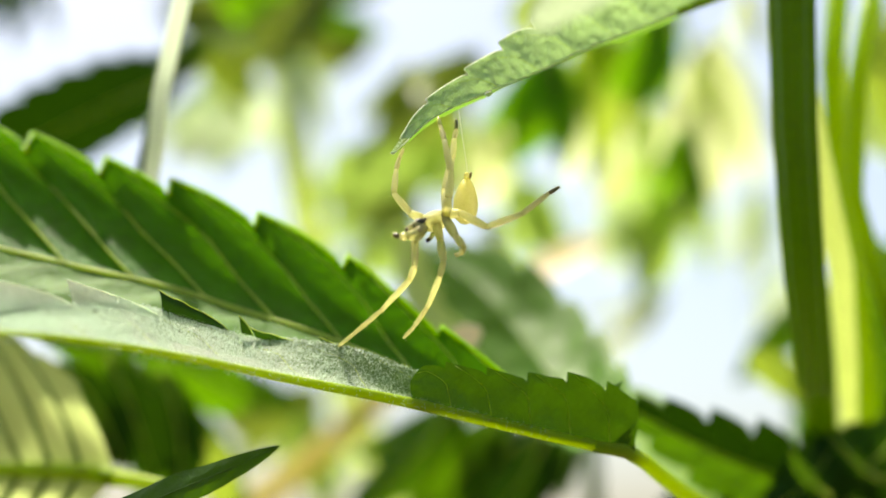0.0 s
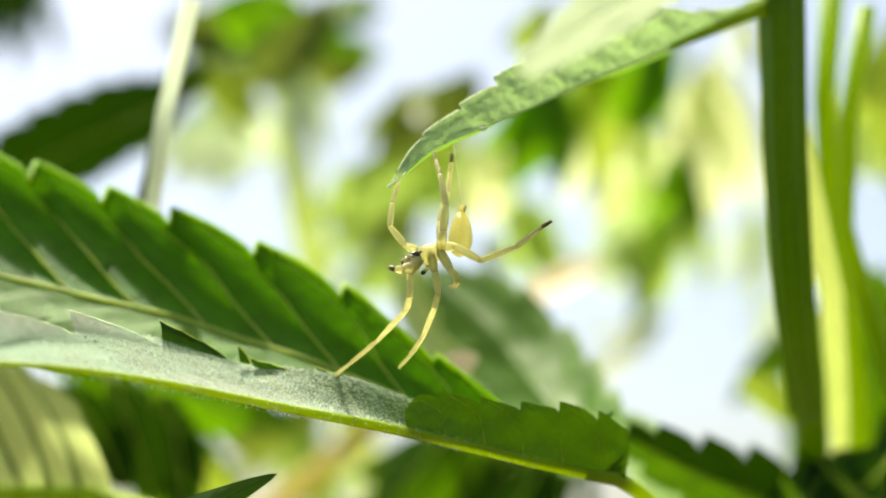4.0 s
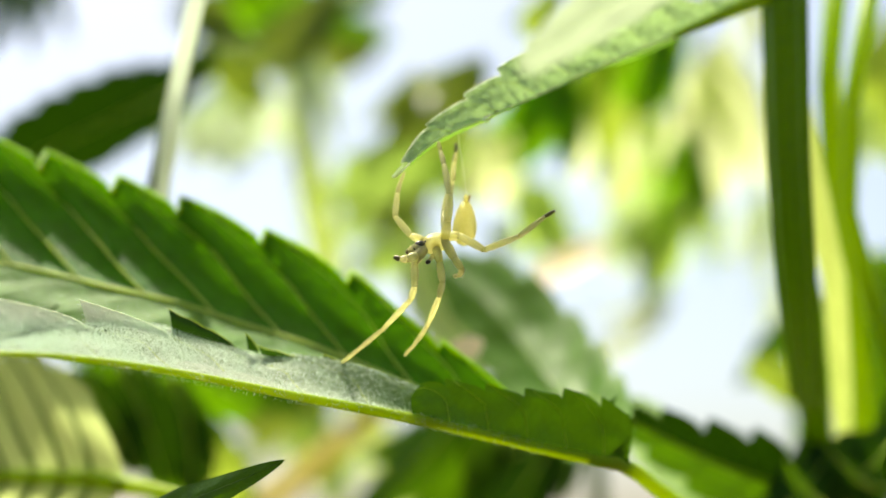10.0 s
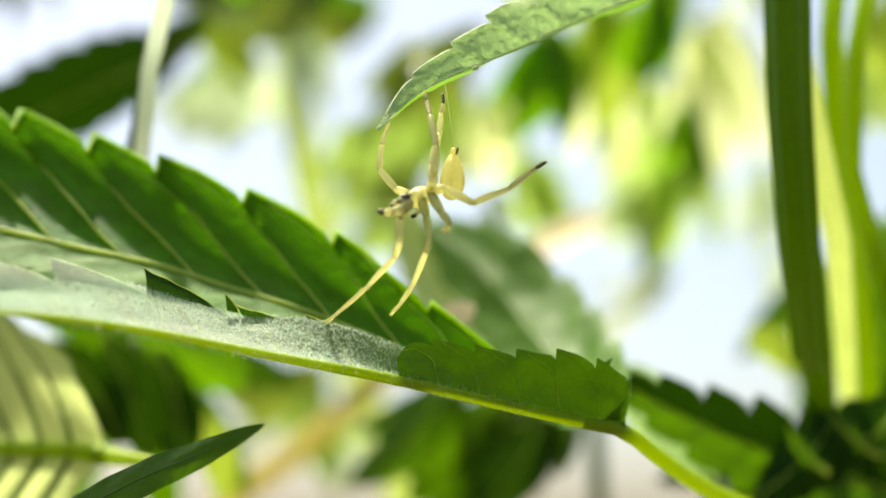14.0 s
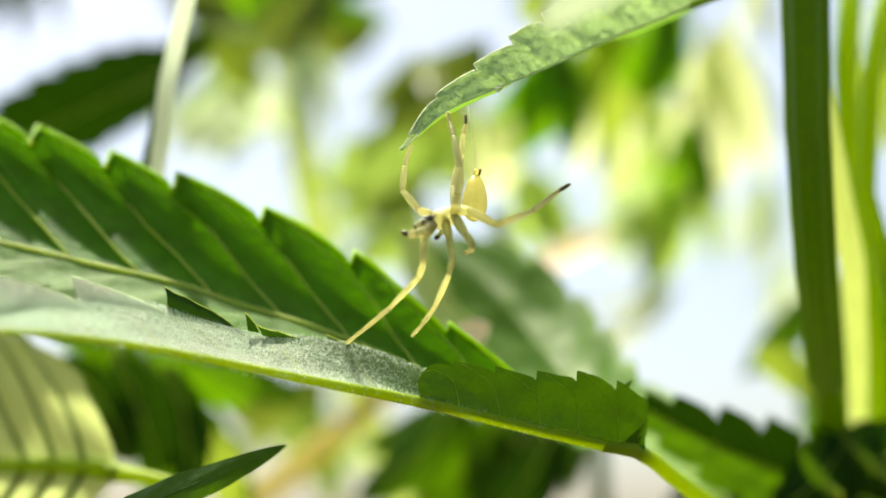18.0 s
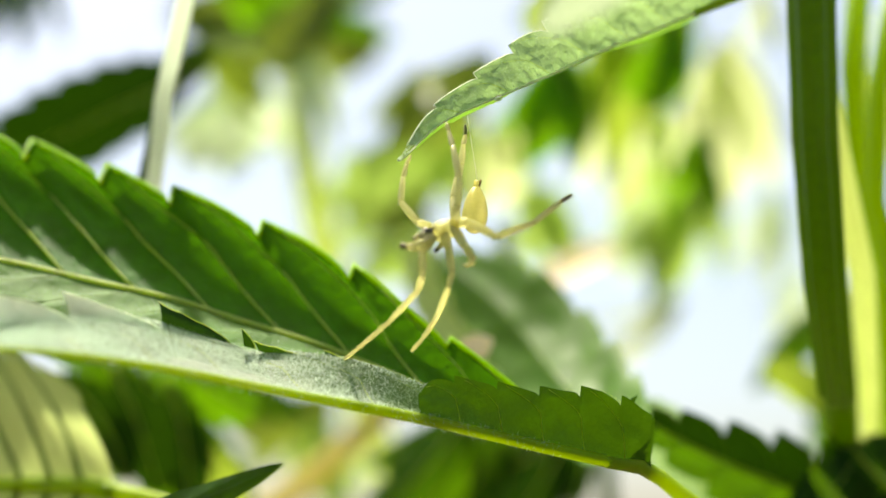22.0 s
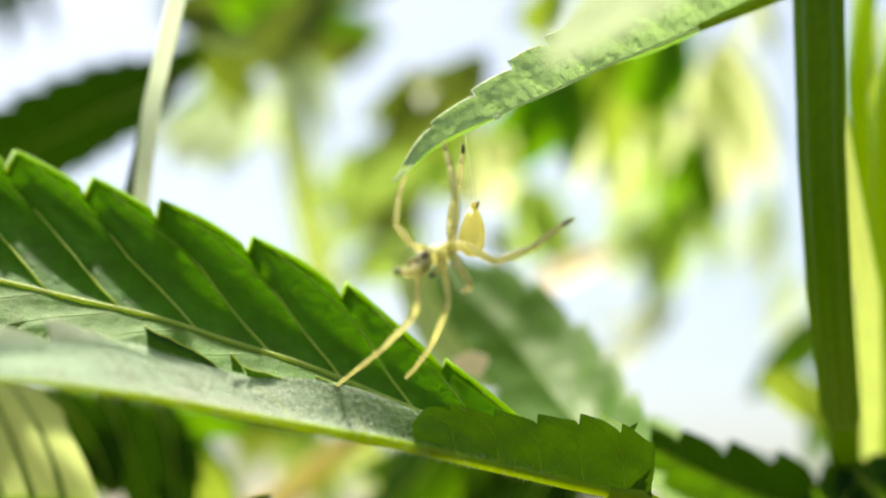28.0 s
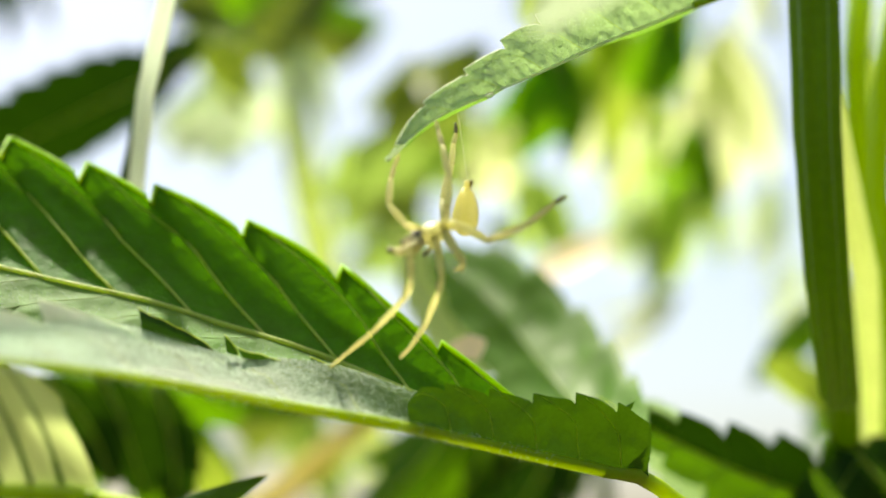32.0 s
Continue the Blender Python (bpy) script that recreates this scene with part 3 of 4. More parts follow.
lo = Leaflet([S(-39.8, 165.8, -27.8), S(-43.9, 166.9, -27.3), S(-51.1, 170.2, -27.6), S(-60.7, 173.6, -28.0), S(-76.8, 179.2, -28.6), S(-100.1, 188.2, -30.4)],
             18.4, [[D(0, 0.35, 0.93), D(0, 0.3, 0.95), D(0, 0.3, 0.95), D(0, 0.4, 0.9)], [D(0, -0.2, -0.97), D(0, -0.2, -0.97), D(0, -0.2, -0.97), D(0, -0.1, -0.97)]],
             14, shape=(0.66, 1.08, 1.3, 1.4, 1.3, 1.0, 0.55, 0.0), slant=0.62, bite=0.08, seed=14, quilt=0.02)
b = lo.blade("blade", LEAF_STRIPED, low, across=12, per=10)
lo.midrib(RIB_GLOW, b, 1.12)
tube("rib_end", even([S(-40.9, 166.2, -27.7), S(-39.8, 165.8, -27.8), S(-34.6, 162.4, -27.8), S(-28.4, 157.9, -28.0)], 14), lambda s: 0.00118 - 0.001 * s, RIB_GLOW, low, "tapered end of the rib")
lo.veins(VEIN_SOFT, b, 0.42)

tip_leaf = thing("hemp_leaf", S(-41.4, 138.0, -31.1), "narrow dark green folded hemp leaflet with a sharp tip", "leaf")
tl = Leaflet([S(-41.4, 138.0, -31.1), S(-33.5, 134.0, -27.2), S(-26.8, 131.0, -23.7), S(-20.5, 129.0, -20.9), S(-15.2, 128.0, -18.4)],
             1.9, [[D(0, 0.4, 0.9), D(0, 0.5, 0.85), D(0, 0.5, 0.85)], [D(0, -0.3, -0.9), D(0, -0.3, -0.9), D(0, -0.3, -0.9)]],
             5, shape=(0.6, 0.75), slant=0.3, bite=0.015, seed=15)
b = tl.blade("blade", LEAF_SHADED, tip_leaf, across=8, per=8)
tl.midrib(VEIN_DARK, b, 0.12)


# ---- the dark leaf at the foot of the stem ----
right = thing("hemp_leaf", S(70.6, 199.0, -41.2), "serrated hemp leaflet by the stem, its shade put into a dark green", "leaf")
ri = Leaflet([S(70.6, 199.0, -41.2), S(59.5, 195.0, -36.4), S(48.5, 190.0, -32.3), S(37.6, 183.0, -27.7), S(26.9, 175.0, -22.0), S(17.8, 168.0, -16.4)],
             7.45, [[D(0.2, -0.07, 1), D(0.2, -0.07, 1)], [D(-0.3, -0.3, -0.8), D(-0.3, -0.3, -0.8)]],
             7, shape=(0.434, 1.018), slant=0.5, bite=0.42, seed=17, shift=-0.6)
# The shade by the stem comes from this dark green.
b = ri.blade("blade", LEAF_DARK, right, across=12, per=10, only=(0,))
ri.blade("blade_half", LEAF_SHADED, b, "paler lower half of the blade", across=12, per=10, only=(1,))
ri.midrib(VEIN, b, 0.4)
ri.veins(VEIN_SOFT, b, 0.12)


# ---- a dark leaf tip close by, low on the right ----
corner = thing("hemp_leaf", S(49.5, 123.5, -3.0), "dark green hemp leaf tip hanging low close by", "leaf")
cl = Leaflet([S(49.5, 123.5, -3.0), S(48.3, 124.5, -7.6), S(46.9, 126.0, -12.0), S(45.4, 128.0, -16.3), S(43.8, 130.0, -20.5)],
             2.2, [[D(1, 0.3, 0.2), D(1, 0.3, 0.2)], [D(-1, 0.2, -0.2), D(-1, 0.2, -0.2)]], 6, (0.5, 0.6), slant=0.3, bite=0.08, seed=23)
b = cl.blade("blade", LEAF_DARK, corner, across=8, per=8)
cl.midrib(VEIN_DARK, b, 0.15)
petiole([S(49.5, 123.5, -3.0), S(56.0, 128.0, 2.0), S(66.0, 150.0, -4.0), S(68.0, 172.0, -30.0)], 0.4, 0.6, STEM, corner)


# ---- the spider ----
def ball(name, centre, axis, radii, mat, parent, label="", power=1.0):
    """An egg along an axis: radii are its half length, width and height."""
    t = axis.normalized()
    sd = t.cross(Vector((0, 0, 1))).normalized()
    upw = sd.cross(t)
    verts, faces, n, m = [], [], 14, 18
    for i in range(n + 1):
        a = math.pi * i / n
        for k in range(m):
            f = 2 * math.pi * k / m
            r = math.sin(a) * (1 + 0.25 * power * math.cos(a))
            verts.append(centre + t * (radii[0] * math.cos(a)) + sd * (radii[1] * r * math.cos(f)) + upw * (radii[2] * r * math.sin(f)))
    for i in range(n):
        for k in range(m):
            q, w = i * m + k, i * m + (k + 1) % m
            faces.append((q, w, w + m, q + m))
    return mesh_of(name, verts, faces, mat, parent, label)


body = S(-0.4, 131.0, 2.7)
spider = thing("spider", body, "small translucent yellow spider hanging by its legs from a leaf tip", "spider")
head_axis = S(-2.1, 129.0, 2.2) - S(0.9, 132.0, 3.3)
ball("cephalothorax", S(-0.5, 131.0, 2.8), head_axis, (0.0017, 0.00115, 0.001), SPIDER, spider)
ball("abdomen", S(2.3, 134.5, 4.8), S(2.3, 135.0, 6.2) - S(2.1, 134.0, 2.3), (0.0024, 0.00118, 0.0012), SPIDER_BODY, spider, "smooth yellow egg-shaped abdomen", -1.1)
ball("spinneret", S(2.4, 134.9, 7.15), S(2.5, 135.0, 8.1) - S(2.45, 135.0, 6.8), (0.0005, 0.00028, 0.00028), SPIDER_BODY, spider)
ball("spinneret", S(2.75, 134.9, 7.25), S(3.1, 135.0, 7.9) - S(2.8, 135.0, 6.8), (0.00046, 0.00013, 0.00013), SPIDER_BROWN, spider)


LEG_LINES = []


def leg(joints, radius, dark=1):
    """Five or more joints from the body outwards. The last piece is the foot."""
    pts = [Vector(j) for j in joints]
    radius *= 1.16
    n = len(pts) - 1
    first = None
    for k in range(n):
        a, b = pts[k], pts[k + 1]
        f0, f1 = 1.08 - 0.74 * k / n, 1.08 - 0.74 * (k + 1) / n
        line = [a.lerp(b, i / 8) for i in range(9)]
        LEG_LINES.append((a, b, radius / 1000 * (f0 + f1) / 2))
        foot = k >= n - dark
        names = ("leg", "patella", "tibia", "metatarsus", "tarsus", "tarsus", "tarsus")
        r = lambda s: radius / 1000 * (f0 + (f1 - f0) * s) * (0.66 + 0.36 * math.sin(math.pi * (0.08 + 0.84 * s)))
        ob = tube(names[k], line, r, SPIDER_TIP if foot and dark else SPIDER if k < n - 2 else SPIDER_LEG, first or spider, "smoky dark foot" if foot and dark else "", sides=10)
        if first is None:
            first = ob
            ball("coxa", a, b - a, (0.00055, 0.00042, 0.00042), SPIDER, first)


leg([S(-1.7, 131.0, 2.9), S(-3.1, 131.0, 3.5), S(-4.7, 132.0, 5.4), S(-4.5, 133.0, 7.8), S(-4.2, 133.4, 9.0), S(-3.8, 133.5, 9.9)], 0.37, 0)
leg([S(0.3, 130.0, 3.3), S(0.6, 129.0, 4.9), S(0.8, 130.0, 7.5), S(0.2, 132.0, 10.6), S(-0.2, 133.4, 12.1), S(-0.4, 134.0, 13.0)], 0.42, 0)
leg([S(0.4, 133.0, 3.6), S(0.2, 135.0, 5.9), S(1.0, 136.0, 9.1), S(1.2, 136.5, 11.1), S(1.4, 136.8, 12.1), S(1.4, 137.0, 13.1)], 0.38)
leg([S(0.4, 131.0, 3.4), S(1.7, 130.0, 3.5), S(4.2, 129.0, 2.1), S(7.6, 130.0, 3.4), S(10.2, 130.5, 5.4), S(11.2, 130.5, 6.0)], 0.42)
leg([S(0.3, 130.0, 2.9), S(1.3, 128.5, 1.2), S(2.0, 128.0, 0.2), S(1.8, 129.0, -0.4), S(1.2, 130.0, -0.5)], 0.42, 0)
leg([S(-0.6, 130.0, 2.5), S(-0.2, 129.0, 0.9), S(0.1, 128.5, -1.1), S(-0.2, 129.0, -2.5), S(-1.4, 131.0, -5.5), S(-2.8, 133.0, -7.6), S(-3.8, 134.0, -8.7)], 0.38, 0)
leg([S(-1.7, 130.0, 2.1), S(-2.6, 128.0, 0.8), S(-2.6, 128.0, -1.5), S(-3.0, 128.5, -2.8), S(-5.8, 131.0, -5.8), S(-8.7, 134.0, -8.3), S(-10.8, 136.5, -10.0)], 0.37, 0)
leg([S(-1.0, 132.0, 2.2), S(-0.8, 131.0, 1.6), S(-1.1, 130.5, 1.1), S(-1.3, 130.0, 1.0), S(-1.5, 129.5, 0.9)], 0.26)
leg([S(-1.8, 129.0, 2.1), S(-2.4, 127.5, 1.5), S(-3.3, 127.0, 1.2), S(-4.0, 127.0, 1.2), S(-4.6, 127.0, 1.4)], 0.52, 1)
leg([S(-1.9, 129.0, 2.4), S(-2.7, 128.0, 2.2), S(-3.2, 128.0, 1.9), S(-3.5, 128.0, 1.9)], 0.46, 1)
for c, s in ((S(-2.1, 128.6, 2.6), 0.0005), (S(-2.4, 128.4, 2.1), 0.0005), (S(-1.3, 128.8, 0.9), 0.00026)):
    ball("chelicera", c, head_axis, (s * 1.3, s * 0.8, s * 0.8), SPIDER_DARK, spider, "dark brown jaw")
ball("face", S(-1.9, 128.8, 2.0), head_axis, (0.0006, 0.0005, 0.00045), SPIDER_BROWN, spider, "brown face")

for c in (S(-1.7, 128.9, 2.7), S(-1.9, 128.6, 2.3), S(-1.6, 129.2, 2.9)):
    ball("eye", c, head_axis, (0.00012, 0.00012, 0.00012), SPIDER_DARK, spider)

thread = thing("silk_thread", S(2.5, 135.0, 7.7), "fine pale silk thread from the spider to the leaf", "silk thread")
tube("thread", [S(2.5, 135.0, 7.7).lerp(S(1.6, 137.0, 14.0), i / 6) for i in range(7)], 0.000024, SILK, thread, sides=5)


# ---- down and dew on the nearest leaves ----
def down(name, roots, length, mat, parent, thick=0.000026, spread=0.45):
    """Short tapered hairs from places and directions, one mesh."""
    verts, faces = [], []
    for place, way in roots:
        way = (way + Vector([random.uniform(-spread, spread) for _ in range(3)])).normalized()
        a = way.orthogonal().normalized()
        c = way.cross(a)
        k, h = len(verts), length * random.uniform(0.5, 1.2)
        verts += [place + a * thick, place + (c * 0.87 - a * 0.5) * thick, place - (c * 0.87 + a * 0.5) * thick, place + way * h]
        faces += [(k, k + 1, k + 3), (k + 1, k + 2, k + 3), (k + 2, k, k + 3)]
    return tagged(mesh_of(name, verts, faces, mat, parent, "fine pale hairs", smooth=False), kind="stuff")


def rib_roots(leaf, radius, count, s0=0.0, s1=0.9):
    out = []
    for _ in range(count):
        c, t = leaf.rib_at(random.uniform(s0, s1))
        a = random.uniform(0, 2 * math.pi)
        o = t.orthogonal().normalized()
        w = o * math.cos(a) + t.cross(o) * math.sin(a)
        out.append((c + w * radius / 1000, w))
    return out


def blade_roots(leaf, half, count, sign, v0=0.0, v1=0.8):
    out = []
    for _ in range(count):
        v, u, ph = v0 + (v1 - v0) * random.random() ** 0.6, random.random() ** 0.7, random.random()
        p = leaf.at(half, v, u, ph)
        q, r = leaf.at(half, v + 0.004, u, ph), leaf.at(half, v, u + 0.02, ph)
        nrm = (q - p).cross(r - p).normalized() * (sign or 1)
        if not sign and nrm.z < 0:
            nrm = -nrm
        out.append((p, nrm))
    return out


roots = []
for a, c, r in LEG_LINES:
    for _ in range(int((c - a).length * 1000 * 16)):
        t = (c - a).normalized()
        o = t.orthogonal().normalized()
        g = random.uniform(0, 2 * math.pi)
        w = o * math.cos(g) + t.cross(o) * math.sin(g)
        roots.append((a.lerp(c, random.random()) + w * r * 0.8, (w + t * 0.7).normalized()))
down("hairs", roots, 0.00026, SPIDER, spider)
down("hairs", rib_roots(near, 0.6, 1500, 0.12, 0.85), 0.00036, HAIR, fan)
down("hairs", blade_roots(near, 0, 30000, -1, 0.24, 0.85), 0.00038, HAIR, fan, 0.000022, 0.9)
down("hairs", [(p + D(1, 0, -0.2) * random.uniform(-0.0004, 0.0004), w) for p, w in FROSTED], 0.0003, HAIR, fan, 0.000018, 0.9)
down("hairs", blade_roots(far, 1, 3500, 0, 0.12, 0.75), 0.00026, HAIR, fan, 0.000018, 0.9)
down("hairs", blade_roots(up, 0, 1800, 1, 0.2, 1.0) + blade_roots(up, 0, 900, -1, 0.2, 1.0), 0.00016, HAIR, upper)
down("hairs", rib_roots(up, 0.16, 500, 0.0, 0.85), 0.00022, HAIR, upper)
for c, r in ((S(4.6, 136.2, 15.6), 0.00033), (S(16.1, 145.3, 21.7), 0.00024)):
    drop = thing("dew_drop", c, "tiny clear dew drop on a leaf edge", "dew drop")
    ball("bead", drop.location.copy(), Vector((1, 0, 0.4)), (r * 1.3, r, r), WATER, drop, "", 0.0)


# ---- plants behind ----
def flat_halves(points, tilt):
    """Two halves that open across the line, as seen from the front, tipped back by tilt."""
    a, b = Vector(points[0]), Vector(points[-1])
    t = (b - a).normalized()
    face = D(0, -1, tilt)
    o = t.cross(face).normalized()
    return [[o, o], [-o, -o]]


def behind(points, width, mat, label, tilt=0.3, teeth=9, shape=(0.7, 0.8), rib=VEIN, fold=0.15, rib_size=0.5, group="leaves behind"):
    th = thing("hemp_leaf", points[0], label, "leaf", group)
    lf = Leaflet(points, width, flat_halves(points, tilt), teeth, shape, slant=0.5, bite=0.17, curl=(fold, fold), seed=random.random() * 50)
    bl = lf.blade("blade", mat, th, across=8, per=5)
    lf.midrib(rib, bl, rib_size)
    return th


def spray(points, width, mat, label, tilt=0.3, teeth=8, shape=(0.7, 0.9), group="fan leaves behind"):
    """A compound leaf whose narrow leaflets droop about the given line from one hub."""
    hub, tip = Vector(points[0]), Vector(points[-1])
    th = thing("hemp_leaf", hub, label, "leaf", group)
    face = D(0, -1, 0)
    for k, off in enumerate((0.0, -1.0, 1.0, 1.9)):
        turn = Matrix.Rotation(radians(off * random.uniform(13, 24)), 3, face)
        size = (1.0, 0.85, 0.9, 0.6)[k] * random.uniform(0.88, 1.08)
        back = D(0, 1, 0) * random.uniform(-0.012, 0.03) * abs(off)
        pts = [hub + turn @ ((Vector(p) - hub) * size) + back * (i / 3) for i, p in enumerate(points)]
        lf = Leaflet(pts, width * (0.72, 0.5, 0.55, 0.4)[k] * random.uniform(0.9, 1.1), flat_halves(pts, tilt + random.uniform(-0.3, 0.3)), teeth, shape, slant=0.5, bite=0.2,
                     curl=(0.15, 0.15), seed=random.random() * 50)
        bl = lf.blade("leaflet", mat, th, across=6, per=4)
        lf.midrib(VEIN, bl, 0.35)
    return th


def fan_leaf(hub, stalk_from, reach, turn, mat, label, count=5, spread=34.0, tilt=0.3, group="fan leaves behind"):
    """A compound leaf: narrow leaflets fanned about a hub on a stalk; turn is the middle one's direction in degrees from the right."""
    th = thing("hemp_leaf", hub, label, "leaf", group)
    petiole([stalk_from, Vector(stalk_from).lerp(hub, 0.5) + Vector((0, 0, 0.004)), hub], 0.9, 0.7, STEM_LIGHT, th)
    for k in range(count):
        off = k - (count - 1) / 2
        a = radians(turn + off * spread)
        size = reach / 1000 * (1 - 0.10 * abs(off)) * random.uniform(0.9, 1.05)
        way = D(math.cos(a), random.uniform(-0.25, 0.25), math.sin(a))
        sag = Vector((0, 0, -size * random.uniform(0.05, 0.16)))
        pts = [Vector(hub), hub + way * size * 0.35 - sag * 0.2, hub + way * size * 0.7 + sag * 0.2, hub + way * size + sag]
        lf = Leaflet(pts, size * 1000 * 0.125, flat_halves(pts, tilt), 8, (0.75, 0.9), slant=0.5, bite=0.16, curl=(0.2, 0.2), seed=random.random() * 50)
        bl = lf.blade("leaflet", mat, th, across=5, per=4)
        lf.midrib(VEIN, bl, 0.35)
    return th


WITHERED = leafy("withered_pink_tan", (0.88, 0.64, 0.42), (0.96, 0.78, 0.56), (1.0, 0.84, 0.62), 0.75, rough=0.7, gloss=0.1)
stem([S(-30.4, 164.0, 34.1), S(-31.5, 164.0, 30.0), S(-33.0, 165.0, 25.4), S(-34.2, 166.0, 20.1), S(-34.8, 167.0, 15.3), S(-35.0, 168.0, 9.2), S(-39.9, 174.0, 1.6), S(-54.5, 182.0, -4.4), S(-77.4, 190.0, -9.3), S(-99.7, 200.0, -21.4)], 1.05, 1.0, STEM_PALE, "pale straw-green hemp stem behind the leaves")
stem([S(-34.1, 168.4, 23.0), S(-35.7, 168.6, 20.0), S(-36.9, 169.0, 16.9), S(-37.5, 170.0, 12.8), S(-38.3, 172.0, 8.7), S(-43.0, 178.0, 0.9), S(-60.4, 186.0, -5.3), S(-83.1, 196.0, -12.1)], 0.75, 0.8, STEM_DARK, "thin dark green hemp stem behind the pale one")
stem([S(-3.3, 330.0, -27.2), S(-12.7, 325.0, -33.5), S(-25.6, 318.0, -44.7), S(-39.3, 312.0, -55.5), S(-51.6, 308.0, -66.2)], 3.0, 3.2, STEM_TAN, "tan woody hemp stem running aslant behind")
stem([S(-53.3, 420.0, 111.6), S(-50.8, 420.0, 66.3), S(-48.4, 420.0, 47.2), S(-44.9, 420.0, 26.3), S(-40.0, 420.0, 1.9), S(-29.9, 420.0, -41.6)], 5.2, 6.0, STEM_LIGHT, "thick yellow-green hemp stem far behind")
stem([S(31.8, 300.0, -32.2), S(33.1, 300.0, -50.9), S(34.3, 300.0, -69.5)], 1.8, 2.0, STEM, "thin dark green hemp stem low down behind")
stem([S(54.9, 188.0, 40.6), S(54.0, 188.0, 29.7), S(53.7, 188.0, 21.2), S(54.4, 189.0, 12.7), S(57.0, 192.0, 1.7), S(61.9, 200.0, -16.4), S(65.4, 210.0, -31.2)], 1.5, 1.2, STEM_OLIVE, "slender green hemp stem beside the thick one")

DARKL, MIDL, LITL, STRAWL = "hemp leaf behind, its shade put into a dark green", "mid-green hemp leaf behind the spider", "hemp leaf behind, sunlight put into its yellow-green", "hemp leaf behind, haze and backlight put into a pale straw-green"
# upper left; the darkest leaves are coloured as if shaded
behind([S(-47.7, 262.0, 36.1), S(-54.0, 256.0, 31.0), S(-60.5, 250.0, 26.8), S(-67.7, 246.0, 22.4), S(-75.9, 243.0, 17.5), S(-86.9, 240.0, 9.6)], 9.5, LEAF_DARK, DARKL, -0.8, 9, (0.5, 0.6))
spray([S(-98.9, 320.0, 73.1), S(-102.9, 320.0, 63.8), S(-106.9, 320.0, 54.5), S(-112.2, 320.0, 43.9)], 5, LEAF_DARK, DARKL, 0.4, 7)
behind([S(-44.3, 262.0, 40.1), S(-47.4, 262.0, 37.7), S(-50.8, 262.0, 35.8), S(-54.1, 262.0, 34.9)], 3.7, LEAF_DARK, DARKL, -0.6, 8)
spray([S(-57.2, 300.0, 45.8), S(-49.8, 300.0, 42.1), S(-43.2, 300.0, 37.3), S(-38.4, 300.0, 32.0)], 5.5, LEAF_LIGHT, LITL, 0.4, 8)
spray([S(-25.9, 300.0, 60.7), S(-32.3, 300.0, 52.2), S(-40.0, 300.0, 45.0), S(-47.8, 300.0, 40.2)], 6.5, LEAF_OLIVE, MIDL, 0.4, 8)
spray([S(-54.4, 320.0, 63.3), S(-46.0, 320.0, 59.2), S(-38.6, 320.0, 53.9), S(-33.1, 320.0, 48.0)], 7.2, LEAF_VIVID, MIDL, 0.4, 8)
spray([S(-38.4, 320.0, 54.7), S(-29.5, 320.0, 58.6), S(-20.2, 320.0, 60.9), S(-11.8, 320.0, 61.3)], 6.6, LEAF_VIVID, MIDL, 0.5, 8)
spray([S(-44.9, 310.0, 42.1), S(-41.0, 310.0, 46.0), S(-36.4, 310.0, 49.2), S(-32.0, 310.0, 51.1)], 4.3, LEAF_VIVID, MIDL, 0.3, 8)
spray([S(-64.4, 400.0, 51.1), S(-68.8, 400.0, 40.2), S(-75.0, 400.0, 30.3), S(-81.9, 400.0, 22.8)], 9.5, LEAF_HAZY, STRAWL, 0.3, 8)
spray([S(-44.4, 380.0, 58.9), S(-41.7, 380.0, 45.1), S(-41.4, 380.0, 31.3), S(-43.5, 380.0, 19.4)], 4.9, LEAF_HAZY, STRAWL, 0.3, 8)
# behind the spider
spray([S(-27.6, 340.0, 11.2), S(-21.5, 340.0, 17.3), S(-14.5, 340.0, 22.3), S(-7.7, 340.0, 25.3)], 7.3, LEAF_MID, MIDL, 0.3, 8)
spray([S(-7.1, 320.0, 44.0), S(-9.1, 320.0, 36.0), S(-12.4, 320.0, 28.5), S(-16.5, 320.0, 22.7)], 5.9, LEAF_OLIVE, MIDL, 0.3, 8)
spray([S(7.8, 300.0, 44.5), S(1.8, 300.0, 36.5), S(-5.4, 300.0, 29.7), S(-12.8, 300.0, 25.1)], 4.8, LEAF_OLIVE, MIDL, 0.3, 8)
spray([S(24.9, 320.0, 63.9), S(22.7, 320.0, 58.2), S(19.7, 320.0, 53.1), S(16.2, 320.0, 49.3)], 5.9, LEAF_LIGHT, LITL, 0.3, 8)
spray([S(23.5, 300.0, 43.8), S(21.6, 300.0, 33.2), S(18.0, 300.0, 23.1), S(13.2, 300.0, 15.1)], 8.7, LEAF_VIVID, MIDL, 0.3, 8, (0.6, 1.2))
spray([S(12.1, 340.0, 33.8), S(10.6, 340.0, 25.1), S(7.6, 340.0, 17.0), S(3.6, 340.0, 10.5)], 7.0, LEAF_STRAW, STRAWL, 0.3, 8)
spray([S(-0.6, 340.0, 34.5), S(-2.4, 340.0, 26.8), S(-5.3, 340.0, 19.7), S(-9.1, 340.0, 14.0)], 7.3, LEAF_MID, MIDL, 0.3, 8)
spray([S(19.6, 380.0, 19.3), S(24.3, 380.0, 12.2), S(27.6, 380.0, 4.4), S(29.1, 380.0, -2.8)], 8.2, LEAF_MID, MIDL, 0.3, 8)
